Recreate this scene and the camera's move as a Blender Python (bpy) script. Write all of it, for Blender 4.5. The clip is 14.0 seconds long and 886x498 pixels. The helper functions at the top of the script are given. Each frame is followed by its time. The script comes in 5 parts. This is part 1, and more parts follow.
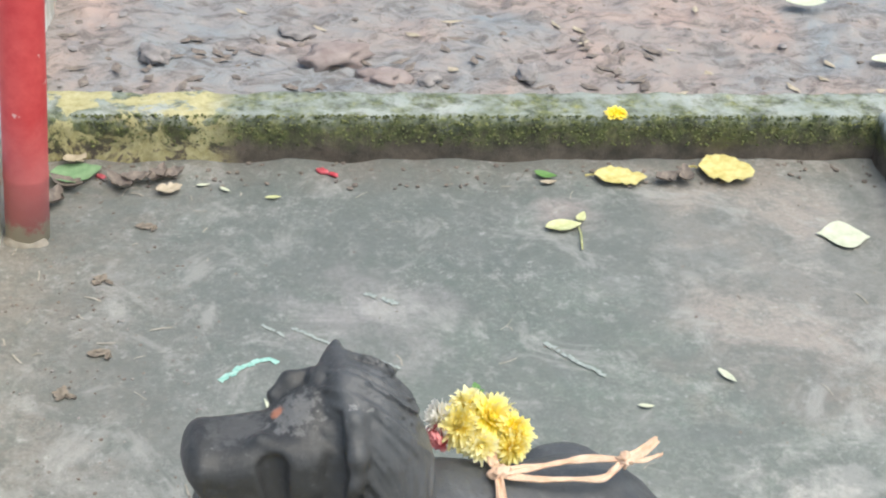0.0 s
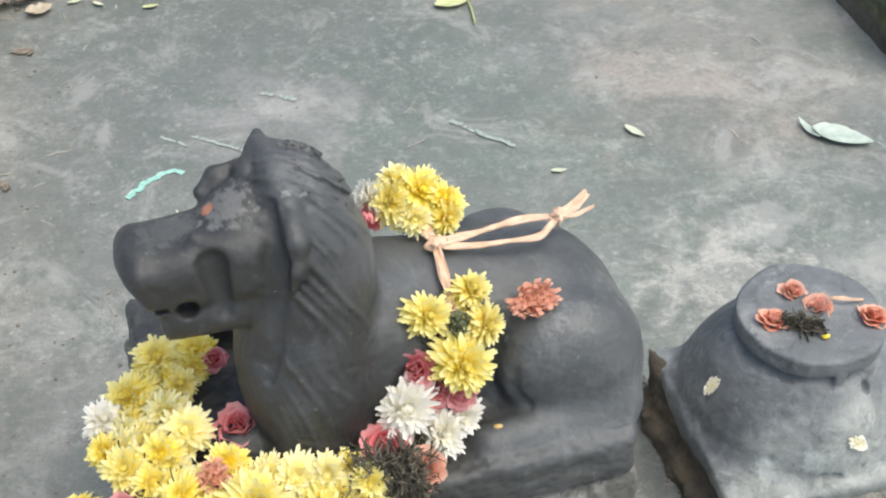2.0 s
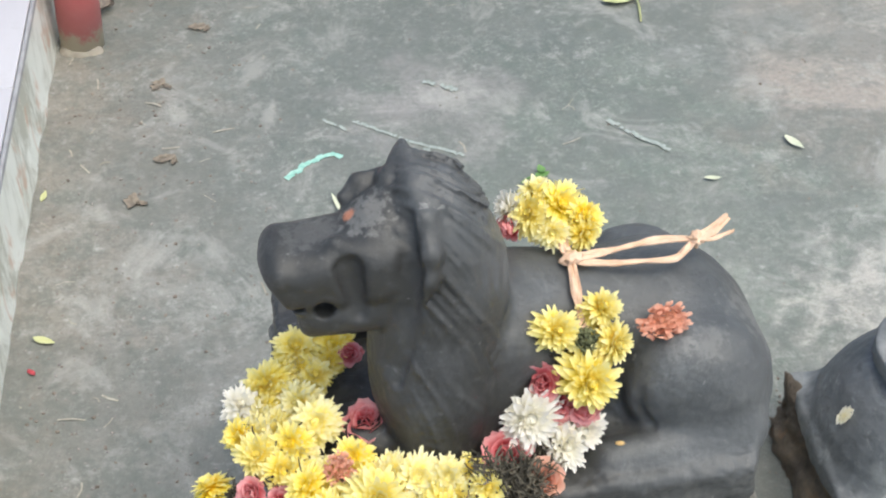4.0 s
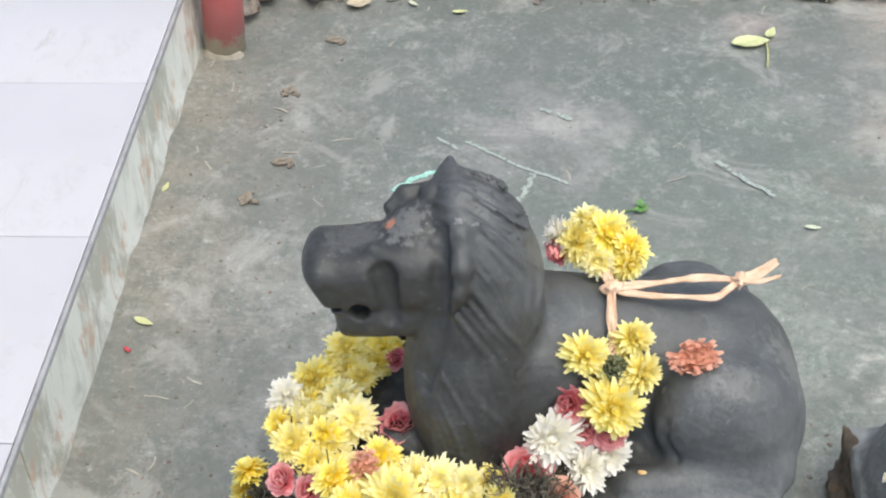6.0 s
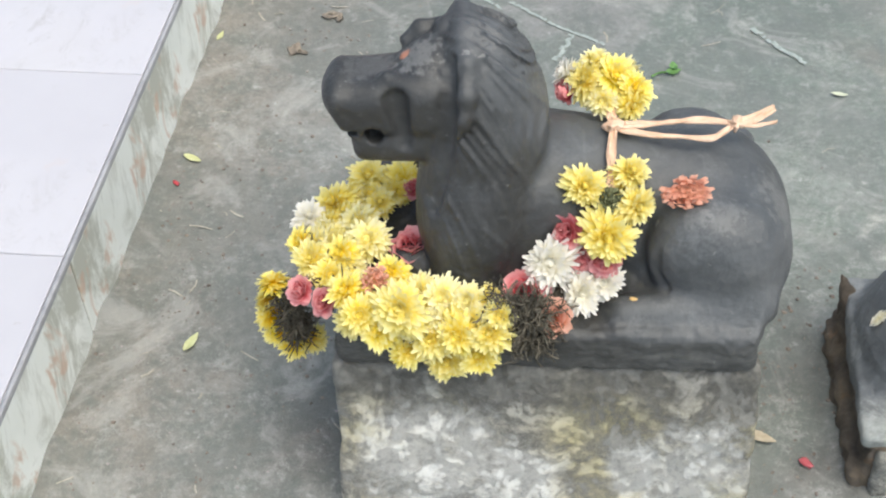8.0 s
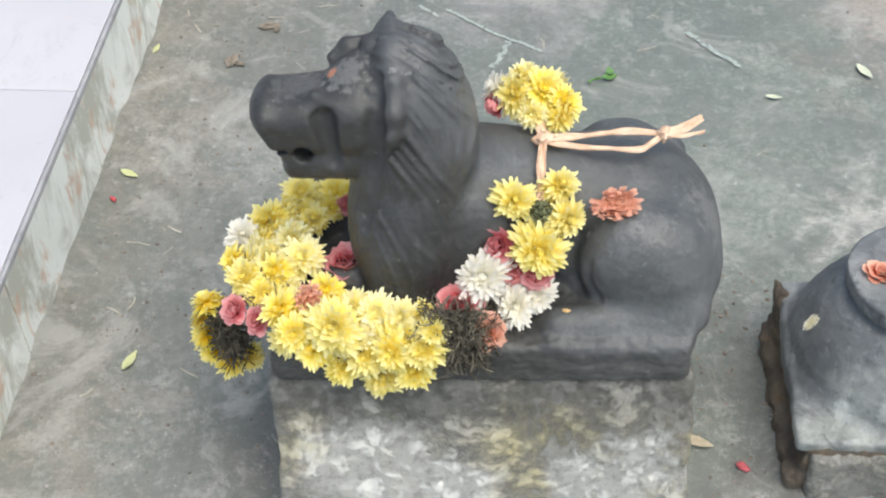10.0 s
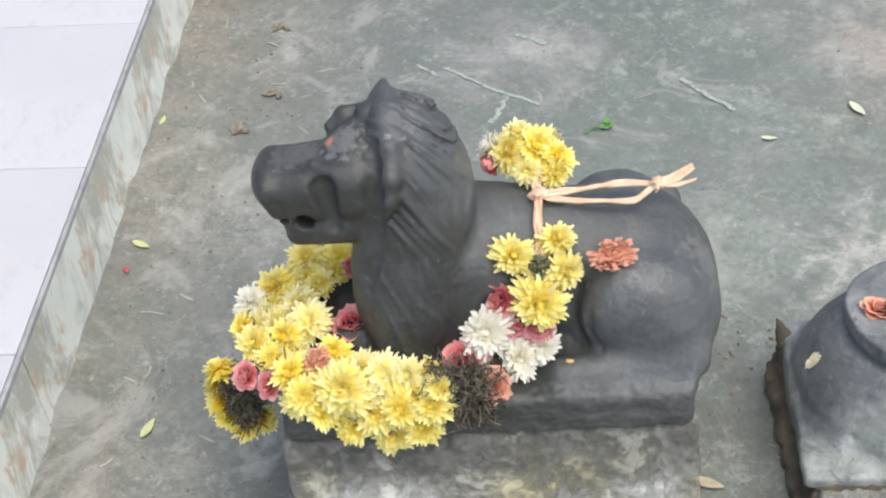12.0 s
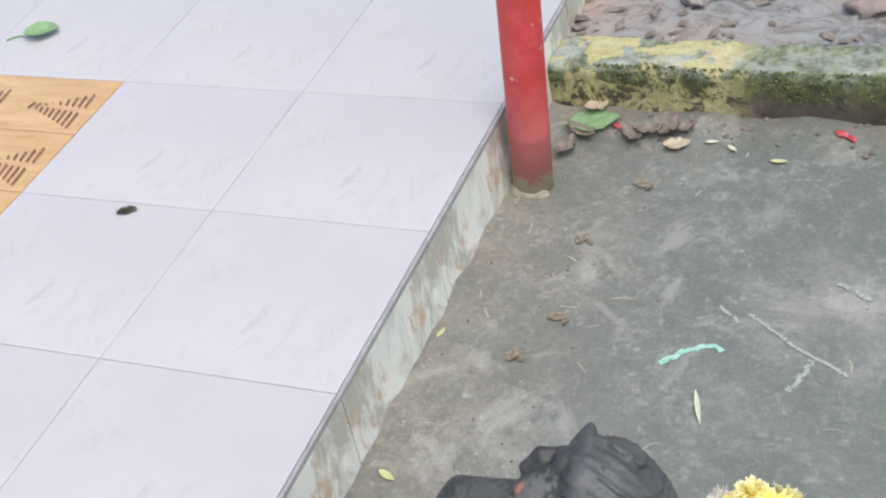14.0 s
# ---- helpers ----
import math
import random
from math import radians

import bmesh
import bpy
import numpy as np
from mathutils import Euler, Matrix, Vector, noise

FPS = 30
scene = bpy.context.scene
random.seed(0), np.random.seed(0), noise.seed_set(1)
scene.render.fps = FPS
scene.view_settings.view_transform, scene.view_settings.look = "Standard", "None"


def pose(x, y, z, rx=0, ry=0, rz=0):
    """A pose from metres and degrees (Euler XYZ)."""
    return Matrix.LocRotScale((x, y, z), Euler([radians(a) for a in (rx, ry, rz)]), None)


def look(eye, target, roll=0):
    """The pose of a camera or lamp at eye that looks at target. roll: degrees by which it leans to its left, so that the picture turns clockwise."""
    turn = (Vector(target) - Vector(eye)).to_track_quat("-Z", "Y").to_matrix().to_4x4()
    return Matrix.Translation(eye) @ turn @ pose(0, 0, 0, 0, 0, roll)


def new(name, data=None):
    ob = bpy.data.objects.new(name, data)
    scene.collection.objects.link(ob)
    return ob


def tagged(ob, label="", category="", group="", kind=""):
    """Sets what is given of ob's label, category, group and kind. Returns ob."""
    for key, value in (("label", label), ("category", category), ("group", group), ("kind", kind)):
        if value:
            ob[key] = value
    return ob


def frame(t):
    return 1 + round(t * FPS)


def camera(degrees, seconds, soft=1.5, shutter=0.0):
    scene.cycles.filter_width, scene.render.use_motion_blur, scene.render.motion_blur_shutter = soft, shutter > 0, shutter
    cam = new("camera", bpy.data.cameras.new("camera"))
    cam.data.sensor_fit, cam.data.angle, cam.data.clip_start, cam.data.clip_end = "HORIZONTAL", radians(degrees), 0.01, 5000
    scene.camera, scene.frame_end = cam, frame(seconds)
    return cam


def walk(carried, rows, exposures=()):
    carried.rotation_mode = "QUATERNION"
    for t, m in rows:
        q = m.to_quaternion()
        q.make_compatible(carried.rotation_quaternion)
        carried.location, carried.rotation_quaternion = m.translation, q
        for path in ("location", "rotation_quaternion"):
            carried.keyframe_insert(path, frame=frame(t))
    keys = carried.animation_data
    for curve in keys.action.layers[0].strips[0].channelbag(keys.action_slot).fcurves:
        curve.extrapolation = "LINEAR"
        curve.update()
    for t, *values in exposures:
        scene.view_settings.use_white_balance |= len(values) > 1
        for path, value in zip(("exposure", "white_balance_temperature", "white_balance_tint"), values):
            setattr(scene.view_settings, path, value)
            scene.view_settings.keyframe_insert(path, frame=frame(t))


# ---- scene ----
cam = camera(35.5, 14.0, soft=2.1)
PATH = [
    (0, (-0.007, -1.666, 1.617), (0.243, -0.008, 0.527), 4.1),
    (0.5, (-0.048, -1.653, 1.61), (0.303, -0.059, 0.455), 3.6),
    (1, (-0.047, -1.654, 1.59), (0.404, -0.145, 0.357), 3.2),
    (1.5, (-0.051, -1.643, 1.571), (0.411, -0.173, 0.296), 2.6),
    (2, (-0.054, -1.653, 1.569), (0.341, -0.195, 0.258), 1.1),
    (2.5, (-0.048, -1.654, 1.571), (0.29, -0.204, 0.236), -0.0),
    (3, (-0.048, -1.646, 1.578), (0.234, -0.199, 0.226), -0.5),
    (3.5, (-0.044, -1.655, 1.599), (0.186, -0.206, 0.24), -0.9),
    (4, (-0.015, -1.648, 1.632), (0.136, -0.179, 0.283), -1.1),
    (4.2, (0.003, -1.649, 1.638), (0.106, -0.17, 0.295), -1.3),
    (6.3, (0.177, -1.733, 1.671), (0.045, -0.229, 0.359), -2.9),
    (6.5, (0.191, -1.748, 1.677), (0.05, -0.252, 0.357), -3.2),
    (7, (0.232, -1.782, 1.675), (0.061, -0.303, 0.339), -3.7),
    (7.5, (0.259, -1.829, 1.683), (0.044, -0.406, 0.295), -3.7),
    (7.7, (0.26, -1.852, 1.682), (0.024, -0.453, 0.272), -3.7),
    (9.8, (0.285, -1.828, 1.696), (0.116, -0.451, 0.256), -2.7),
    (10, (0.293, -1.831, 1.702), (0.12, -0.441, 0.274), -3.2),
    (10.5, (0.31, -1.847, 1.723), (0.126, -0.422, 0.331), -4.5),
    (11, (0.311, -1.846, 1.726), (0.122, -0.401, 0.357), -5.2),
    (11.5, (0.304, -1.847, 1.731), (0.1, -0.403, 0.362), -5.9),
    (12, (0.32, -1.85, 1.743), (0.119, -0.415, 0.365), -6.6),
    (12.5, (0.349, -1.85, 1.759), (0.159, -0.413, 0.381), -7.3),
    (13, (0.374, -1.769, 1.775), (0.129, -0.32, 0.419), -8.7),
    (13.5, (0.411, -1.614, 1.81), (-0.039, -0.166, 0.506), -10.9),
    (13.6, (0.404, -1.582, 1.82), (-0.093, -0.138, 0.529), -11.0),
    (13.8, (0.423, -1.514, 1.808), (-0.178, -0.083, 0.546), -11.4),
    (14, (0.489, -1.434, 1.814), (-0.271, -0.049, 0.588), -12.8),
]
walk(cam, [(t, look(eye, target, roll)) for t, eye, target, roll in PATH],
     exposures=[(0, 0.80, 6650, 5), (3, 0.76, 6600, 5), (7.5, 0.76, 6600, 5), (12.7, 0.74, 6600, 6), (14, 0.60, 6600, 7)])

# world and light: an overcast sky, slightly brighter from the open side
world = bpy.data.worlds.new("world")
scene.world = world
world.use_nodes = True
wn = world.node_tree.nodes
sky = wn.new("ShaderNodeTexSky")
sky.sky_type, sky.sun_disc = "NISHITA", False
sky.sun_elevation, sky.sun_rotation = radians(67), radians(130)
sky.air_density, sky.dust_density, sky.ozone_density = 1.0, 3.0, 1.0
wn["Background"].inputs["Strength"].default_value = 0.13
world.node_tree.links.new(sky.outputs["Color"], wn["Background"].inputs["Color"])
sun_data = bpy.data.lights.new("sun", "SUN")
sun_data.energy, sun_data.angle, sun_data.color = 1.6, radians(70), (1.0, 0.955, 0.89)
sun = new("sun", sun_data)
sun.matrix_world = look((2.9, -2.1, 7.5), (0.4, 0, 0))


# ---- materials ----
class Mat:
    """A node material with a few shorthands."""

    def __init__(self, name, rough=0.6, metal=0.0, spec=0.5):
        self.m = bpy.data.materials.new(name)
        self.m.use_nodes = True
        self.t = self.m.node_tree
        self.b = self.t.nodes["Principled BSDF"]
        self.b.inputs["Roughness"].default_value = rough
        self.b.inputs["Metallic"].default_value = metal
        self.b.inputs["Specular IOR Level"].default_value = spec
        self.co = self.t.nodes.new("ShaderNodeTexCoord").outputs["Object"]

    def link(self, a, b):
        self.t.links.new(a, b)

    def noise(self, scale, detail=6, rough=0.6, distort=0.0, co=None, stretch=None):
        n = self.t.nodes.new("ShaderNodeTexNoise")
        n.inputs["Scale"].default_value, n.inputs["Detail"].default_value = scale, detail
        n.inputs["Roughness"].default_value, n.inputs["Distortion"].default_value = rough, distort
        src = co or self.co
        if stretch:
            mp = self.t.nodes.new("ShaderNodeMapping")
            mp.inputs["Scale"].default_value = stretch
            self.link(src, mp.inputs["Vector"])
            src = mp.outputs["Vector"]
        self.link(src, n.inputs["Vector"])
        return n.outputs["Fac"]

    def ramp(self, fac, *stops):
        r = self.t.nodes.new("ShaderNodeValToRGB")
        e = r.color_ramp.elements
        while len(e) < len(stops):
            e.new(0.5)
        for i, (p, c) in enumerate(stops):
            e[i].position = p
            e[i].color = (*c, 1) if isinstance(c, tuple) else (c, c, c, 1)
        self.link(fac, r.inputs["Fac"])
        return r.outputs["Color"]

    def mix(self, fac, a, b, how="MIX"):
        x = self.t.nodes.new("ShaderNodeMix")
        x.data_type, x.blend_type = "RGBA", how
        for sock, v in ((x.inputs[0], fac), (x.inputs[6], a), (x.inputs[7], b)):
            if isinstance(v, (int, float)):
                sock.default_value = v
            elif isinstance(v, tuple):
                sock.default_value = (*v, 1)
            else:
                self.link(v, sock)
        return x.outputs[2]

    def math(self, op, a, b=0.0):
        x = self.t.nodes.new("ShaderNodeMath")
        x.operation = op
        for sock, v in zip(x.inputs, (a, b)):
            if isinstance(v, (int, float)):
                sock.default_value = v
            else:
                self.link(v, sock)
        return x.outputs[0]

    def near(self, x, y, radius, wobble=0.5, scale=9.0):
        """1 at a place on the ground, falling to 0 at the radius, with a ragged edge."""
        d = self.t.nodes.new("ShaderNodeVectorMath")
        d.operation = "DISTANCE"
        self.link(self.co, d.inputs[0])
        d.inputs[1].default_value = (x, y, 0)
        n = self.math("MULTIPLY", self.math("SUBTRACT", self.noise(scale, 5), 0.5), wobble * 4)
        v = self.math("ADD", self.math("DIVIDE", d.outputs["Value"], radius), n)
        return self.ramp(v, (0.35, 1.0), (1.0, 0.0))

    def xyz(self):
        s = self.t.nodes.new("ShaderNodeSeparateXYZ")
        self.link(self.co, s.inputs[0])
        return s.outputs

    def rand(self):
        return self.t.nodes.new("ShaderNodeObjectInfo").outputs["Random"]

    def color(self, c):
        if isinstance(c, tuple):
            self.b.inputs["Base Color"].default_value = (*c, 1)
        else:
            self.link(c, self.b.inputs["Base Color"])
        return self

    def rough(self, r):
        self.link(r, self.b.inputs["Roughness"])
        return self

    def bump(self, fac, strength=0.3, dist=0.004):
        n = self.t.nodes.new("ShaderNodeBump")
        n.inputs["Strength"].default_value, n.inputs["Distance"].default_value = strength, dist
        self.link(fac, n.inputs["Height"])
        self.link(n.outputs["Normal"], self.b.inputs["Normal"])
        return self


def make_concrete():
    m = Mat("court_concrete", 0.55)
    big = m.noise(2.3, 8, 0.65, 0.6)
    mid = m.noise(9, 8, 0.7, 0.3)
    fine = m.noise(90, 6, 0.7)
    c = m.ramp(big, (0.32, (0.155, 0.172, 0.158)), (0.48, (0.24, 0.248, 0.232)), (0.68, (0.345, 0.346, 0.33)))
    c = m.mix(m.ramp(mid, (0.47, 0.0), (0.60, 0.6)), c, (0.42, 0.415, 0.39))
    c = m.mix(m.math("MULTIPLY", m.near(0.25, 0.80, 0.85, 0.5, 5), 0.68), c, (0.135, 0.16, 0.15))
    c = m.mix(m.ramp(m.noise(26, 8, 0.75, 0.5), (0.53, 0.0), (0.66, 0.5)), c, (0.42, 0.42, 0.40))
    c = m.mix(m.ramp(m.noise(24, 11, 0.88, 0.2), (0.50, 0.0), (0.60, 0.5)), c, (0.125, 0.145, 0.13))
    c = m.mix(m.ramp(m.noise(4.5, 11, 0.8, 0.4), (0.5, 0.0), (0.62, 0.6)), c, (0.14, 0.175, 0.155))
    green = m.math("MULTIPLY", m.near(0.62, 0.1, 0.75, 0.5, 4), m.ramp(m.noise(14, 7), (0.35, 0.1), (0.7, 0.75)))
    c = m.mix(green, c, (0.20, 0.255, 0.205))
    c = m.mix(m.math("MULTIPLY", m.near(1.05, 0.45, 0.32, 0.6, 6), 0.55), c, (0.42, 0.335, 0.285))
    c = m.mix(m.math("MULTIPLY", m.near(0.66, 0.93, 0.09, 0.3, 12), 0.6), c, (0.45, 0.36, 0.34))
    c = m.mix(m.math("MULTIPLY", m.near(0.87, -0.10, 0.16, 1.1, 22), 0.75), c, (0.58, 0.55, 0.51))
    c = m.mix(m.math("MULTIPLY", m.near(0.2, 0.55, 0.2, 0.7, 9), 0.5), c, (0.47, 0.43, 0.43))
    # soft contact shade painted beside the pedestal and between it and the plinth
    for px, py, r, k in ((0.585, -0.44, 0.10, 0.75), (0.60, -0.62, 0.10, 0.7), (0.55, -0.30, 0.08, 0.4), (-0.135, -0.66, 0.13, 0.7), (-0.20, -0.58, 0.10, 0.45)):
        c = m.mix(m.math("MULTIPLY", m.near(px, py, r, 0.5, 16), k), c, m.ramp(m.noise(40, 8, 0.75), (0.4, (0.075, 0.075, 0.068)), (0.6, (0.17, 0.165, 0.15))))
    # a paler patch towards the side kerb, brown soil washed into the corner
    c = m.mix(m.math("MULTIPLY", m.near(1.18, 0.72, 0.50, 0.4, 5), 0.5), c, (0.43, 0.40, 0.365))
    c = m.mix(m.math("MULTIPLY", m.near(1.10, 1.02, 0.30, 0.5, 7), 0.55), c, (0.40, 0.335, 0.285))
    # brown soil washed along the foot of the platform
    edge = m.math("ADD", m.math("MULTIPLY", m.math("ADD", m.xyz()[0], 0.56), 1.7), m.math("MULTIPLY", m.math("SUBTRACT", mid, 0.5), 1.6))
    c = m.mix(m.math("MULTIPLY", m.ramp(edge, (0.05, 1.0), (0.75, 0.0)), 0.7), c, m.ramp(m.noise(30, 9, 0.8, 0.4), (0.4, (0.20, 0.175, 0.145)), (0.6, (0.34, 0.305, 0.26))))
    edge2 = m.math("ADD", m.math("MULTIPLY", m.math("SUBTRACT", 1.17, m.xyz()[1]), 5), m.math("MULTIPLY", m.math("SUBTRACT", mid, 0.5), 2))
    c = m.mix(m.math("MULTIPLY", m.ramp(edge2, (0.1, 1.0), (0.8, 0.0)), 0.55), c, (0.22, 0.19, 0.165))
    c = m.mix(m.ramp(fine, (0.3, 0.4), (0.55, 0.0)), c, (0.12, 0.125, 0.115))
    c = m.mix(m.ramp(m.noise(7, 12, 0.85, 0.3), (0.48, 0.0), (0.56, 0.55)), c, (0.135, 0.155, 0.14))
    c = m.mix(m.ramp(m.noise(14, 12, 0.88, 0.2), (0.53, 0.0), (0.60, 0.55)), c, (0.45, 0.445, 0.42))
    c = m.mix(m.ramp(m.noise(70, 8, 0.85, 0.0), (0.54, 0.0), (0.64, 0.45)), c, (0.47, 0.465, 0.44))
    c = m.mix(m.ramp(m.noise(45, 3, 0.5), (0.64, 0.0), (0.74, 0.45)), c, (0.55, 0.54, 0.52))
    # broad damp clouds and dry pale patches
    c = m.mix(m.ramp(m.noise(3.1, 7, 0.62, 0.9, stretch=(1, 1.5, 1)), (0.46, 0.42), (0.54, 0.0)), c, (0.15, 0.165, 0.152))
    c = m.mix(m.ramp(m.noise(5.5, 9, 0.7, 0.8), (0.54, 0.0), (0.63, 0.45)), c, (0.47, 0.46, 0.435))
    c = m.mix(1.0, c, (0.90, 0.90, 0.885), "MULTIPLY")
    m.color(c)
    m.rough(m.ramp(mid, (0.3, 0.42), (0.7, 0.68)))
    m.bump(m.math("ADD", m.math("MULTIPLY", mid, 0.6), m.math("ADD", fine, m.noise(240, 4, 0.7))), 0.5, 0.004)
    return m.m


def make_soil():
    m = Mat("wet_soil", 0.75)
    c = m.ramp(m.noise(1.6, 8, 0.7, 0.5), (0.36, (0.27, 0.30, 0.31)), (0.5, (0.32, 0.29, 0.27)), (0.64, (0.42, 0.32, 0.275)))
    c = m.mix(m.ramp(m.noise(16, 9, 0.8, 1.0, stretch=(0.6, 1, 1)), (0.40, 0.75), (0.52, 0.0)), c, (0.115, 0.10, 0.09))
    c = m.mix(m.ramp(m.noise(60, 5, 0.6), (0.6, 0.0), (0.75, 0.6)), c, (0.42, 0.39, 0.36))
    m.color(c).rough(m.ramp(m.noise(5), (0.3, 0.45), (0.7, 0.85)))
    return m.bump(m.noise(50, 8, 0.7), 0.7, 0.01).m


def make_kerb(name="mossy_kerb", white=0.0):
    m = Mat(name, 0.8)
    z, y, x = m.math("SUBTRACT", m.xyz()[2], 0.08), m.xyz()[1], m.xyz()[0]
    n, f = m.noise(7, 8, 0.7, 0.4), m.noise(45, 7, 0.7)
    c = m.ramp(n, (0.3, (0.22, 0.25, 0.22)), (0.5, (0.33, 0.365, 0.325)), (0.7, (0.47, 0.485, 0.44)))
    c = m.mix(m.ramp(m.noise(14, 6, 0.7), (0.55, 0.0), (0.7, 0.6)), c, (0.30, 0.35, 0.36))
    # moss hangs in a ragged band below the upper edge; soil stain and painted shade below
    band = m.math("ADD", z, m.math("MULTIPLY", m.math("SUBTRACT", m.noise(16, 8, 0.7), 0.5), 0.10))
    c = m.mix(m.ramp(band, (0.085, 1.0), (0.112, 0.0)), c, m.ramp(m.noise(12, 7, 0.7), (0.35, (0.055, 0.048, 0.036)), (0.65, (0.155, 0.125, 0.095))))
    moss = m.math("MULTIPLY", m.ramp(band, (0.035, 0.0), (0.075, 1.0), (0.112, 1.0), (0.130, 0.0)), m.ramp(f, (0.3, 0.35), (0.6, 0.95)))
    mossc = m.ramp(m.noise(28, 6, 0.7), (0.38, (0.030, 0.040, 0.018)), (0.55, (0.12, 0.14, 0.045)), (0.70, (0.33, 0.33, 0.12)))
    c = m.mix(moss, c, mossc)
    # sunlight on the side kerb's top, painted in as a ragged pale coat
    if white:
        wash_or_sunlit = m.math("MULTIPLY", m.ramp(band, (0.095, 0.0), (0.118, white)), m.ramp(m.noise(13, 10, 0.8, 0.2), (0.40, 0.15), (0.52, 1.0)))
        c = m.mix(wash_or_sunlit, c, (0.72, 0.74, 0.70))
        m.color(c)
        return m.bump(m.math("ADD", f, n), 0.6, 0.008).m
    paint = m.math("MULTIPLY", m.ramp(m.math("ADD", x, 0.9), (0.22, 1.0), (0.3, 0.0)), m.ramp(m.noise(9, 7, 0.65, 0.6), (0.44, 0.0), (0.48, 0.9)))
    paint = m.math("MULTIPLY", paint, m.ramp(m.noise(13, 9, 0.65, 0.4), (0.42, 0.0), (0.46, 1.0)))
    c = m.mix(paint, c, m.ramp(f, (0.3, (0.36, 0.31, 0.12)), (0.7, (0.62, 0.575, 0.32))))
    m.color(c)
    return m.bump(m.math("ADD", f, n), 0.6, 0.008).m


def spot(m, x, y, z, radius, wobble=1.0, scale=50):
    """1 round a point of the object, fading out raggedly at the radius."""
    d = m.t.nodes.new("ShaderNodeVectorMath")
    d.operation = "DISTANCE"
    m.link(m.co, d.inputs[0])
    d.inputs[1].default_value = (x, y, z)
    v = m.math("ADD", m.math("DIVIDE", d.outputs["Value"], radius), m.math("MULTIPLY", m.math("SUBTRACT", m.noise(scale, 7, 0.7), 0.5), wobble * 2))
    return m.ramp(v, (0.45, 1.0), (0.95, 0.0))


def make_stone():
    m = Mat("black_stone", 0.42)
    n, f = m.noise(9, 8, 0.65, 0.4), m.noise(70, 6, 0.7)
    x, z = m.xyz()[0], m.xyz()[2]
    c = m.ramp(n, (0.3, (0.056, 0.060, 0.063)), (0.52, (0.088, 0.093, 0.096)), (0.72, (0.135, 0.139, 0.140)))
    c = m.mix(m.ramp(m.noise(20, 9, 0.75, 0.8), (0.54, 0.0), (0.68, 0.45)), c, (0.18, 0.185, 0.188))
    c = m.mix(m.ramp(m.noise(5, 9, 0.8, 1.5), (0.5, 0.0), (0.62, 0.5)), c, (0.046, 0.049, 0.049))
    # lamp oil blackens head and mane, with chest and flank shade painted in
    oil_shade_edge = m.math("ADD", m.math("ADD", x, m.math("MULTIPLY", m.math("SUBTRACT", z, 0.17), 0.55)), m.math("MULTIPLY", m.math("SUBTRACT", m.noise(8, 6, 0.6), 0.5), 0.09))
    oil_shade = m.ramp(m.math("ADD", m.math("MULTIPLY", oil_shade_edge, 5), 0.5), (0.36, 0.90), (0.62, 0.0))
    c = m.mix(oil_shade, c, m.ramp(m.noise(12, 8, 0.7, 0.5), (0.34, (0.022, 0.022, 0.020)), (0.55, (0.036, 0.036, 0.035)), (0.72, (0.068, 0.070, 0.070))))
    # darker slab with pale mineral streaks along it
    low = m.math("ADD", z, m.math("MULTIPLY", m.math("SUBTRACT", m.noise(14, 7, 0.7), 0.5), 0.05))
    c = m.mix(m.ramp(m.math("MULTIPLY", m.math("ADD", low, 0.07), 8), (0.45, 0.75), (0.68, 0.0)), c,
              m.ramp(m.noise(16, 10, 0.8, 0.4, stretch=(0.45, 1, 2.2)), (0.42, (0.036, 0.036, 0.034)), (0.54, (0.080, 0.080, 0.076)), (0.68, (0.15, 0.147, 0.135))))
    c = m.mix(m.ramp(f, (0.55, 0.0), (0.75, 0.25)), c, (0.16, 0.163, 0.165))
    # pale scuffs, dust on the high points, and a highlight painted on the thigh
    c = m.mix(m.ramp(m.noise(15, 12, 0.85, 0.6, stretch=(0.6, 1, 1.4)), (0.59, 0.0), (0.64, 0.35)), c, (0.24, 0.245, 0.24))
    c = m.mix(m.ramp(m.noise(52, 4, 0.55), (0.70, 0.0), (0.74, 0.5)), c, (0.29, 0.285, 0.27))
    for px, py, pz, r, k in ((0.222, -0.128, 0.140, 0.032, 0.16), (0.188, -0.125, 0.138, 0.022, 0.16), (0.300, -0.06, 0.10, 0.05, 0.25),
                             (-0.164, -0.044, 0.324, 0.030, 0.32), (-0.225, -0.040, 0.306, 0.040, 0.14), (-0.100, -0.066, 0.347, 0.008, 0.6)):
        c = m.mix(m.math("MULTIPLY", spot(m, px, py, pz, r, 2.2, 90), k), c, (0.33, 0.325, 0.31))
    c = m.mix(m.math("MULTIPLY", spot(m, -0.181, -0.032, 0.319, 0.010, 0.7, 120), 0.7), c, (0.55, 0.20, 0.10))
    m.color(c).rough(m.ramp(n, (0.3, 0.34), (0.7, 0.52)))
    return m.bump(m.math("ADD", m.math("ADD", f, n), m.noise(160, 5, 0.7)), 0.40, 0.003).m


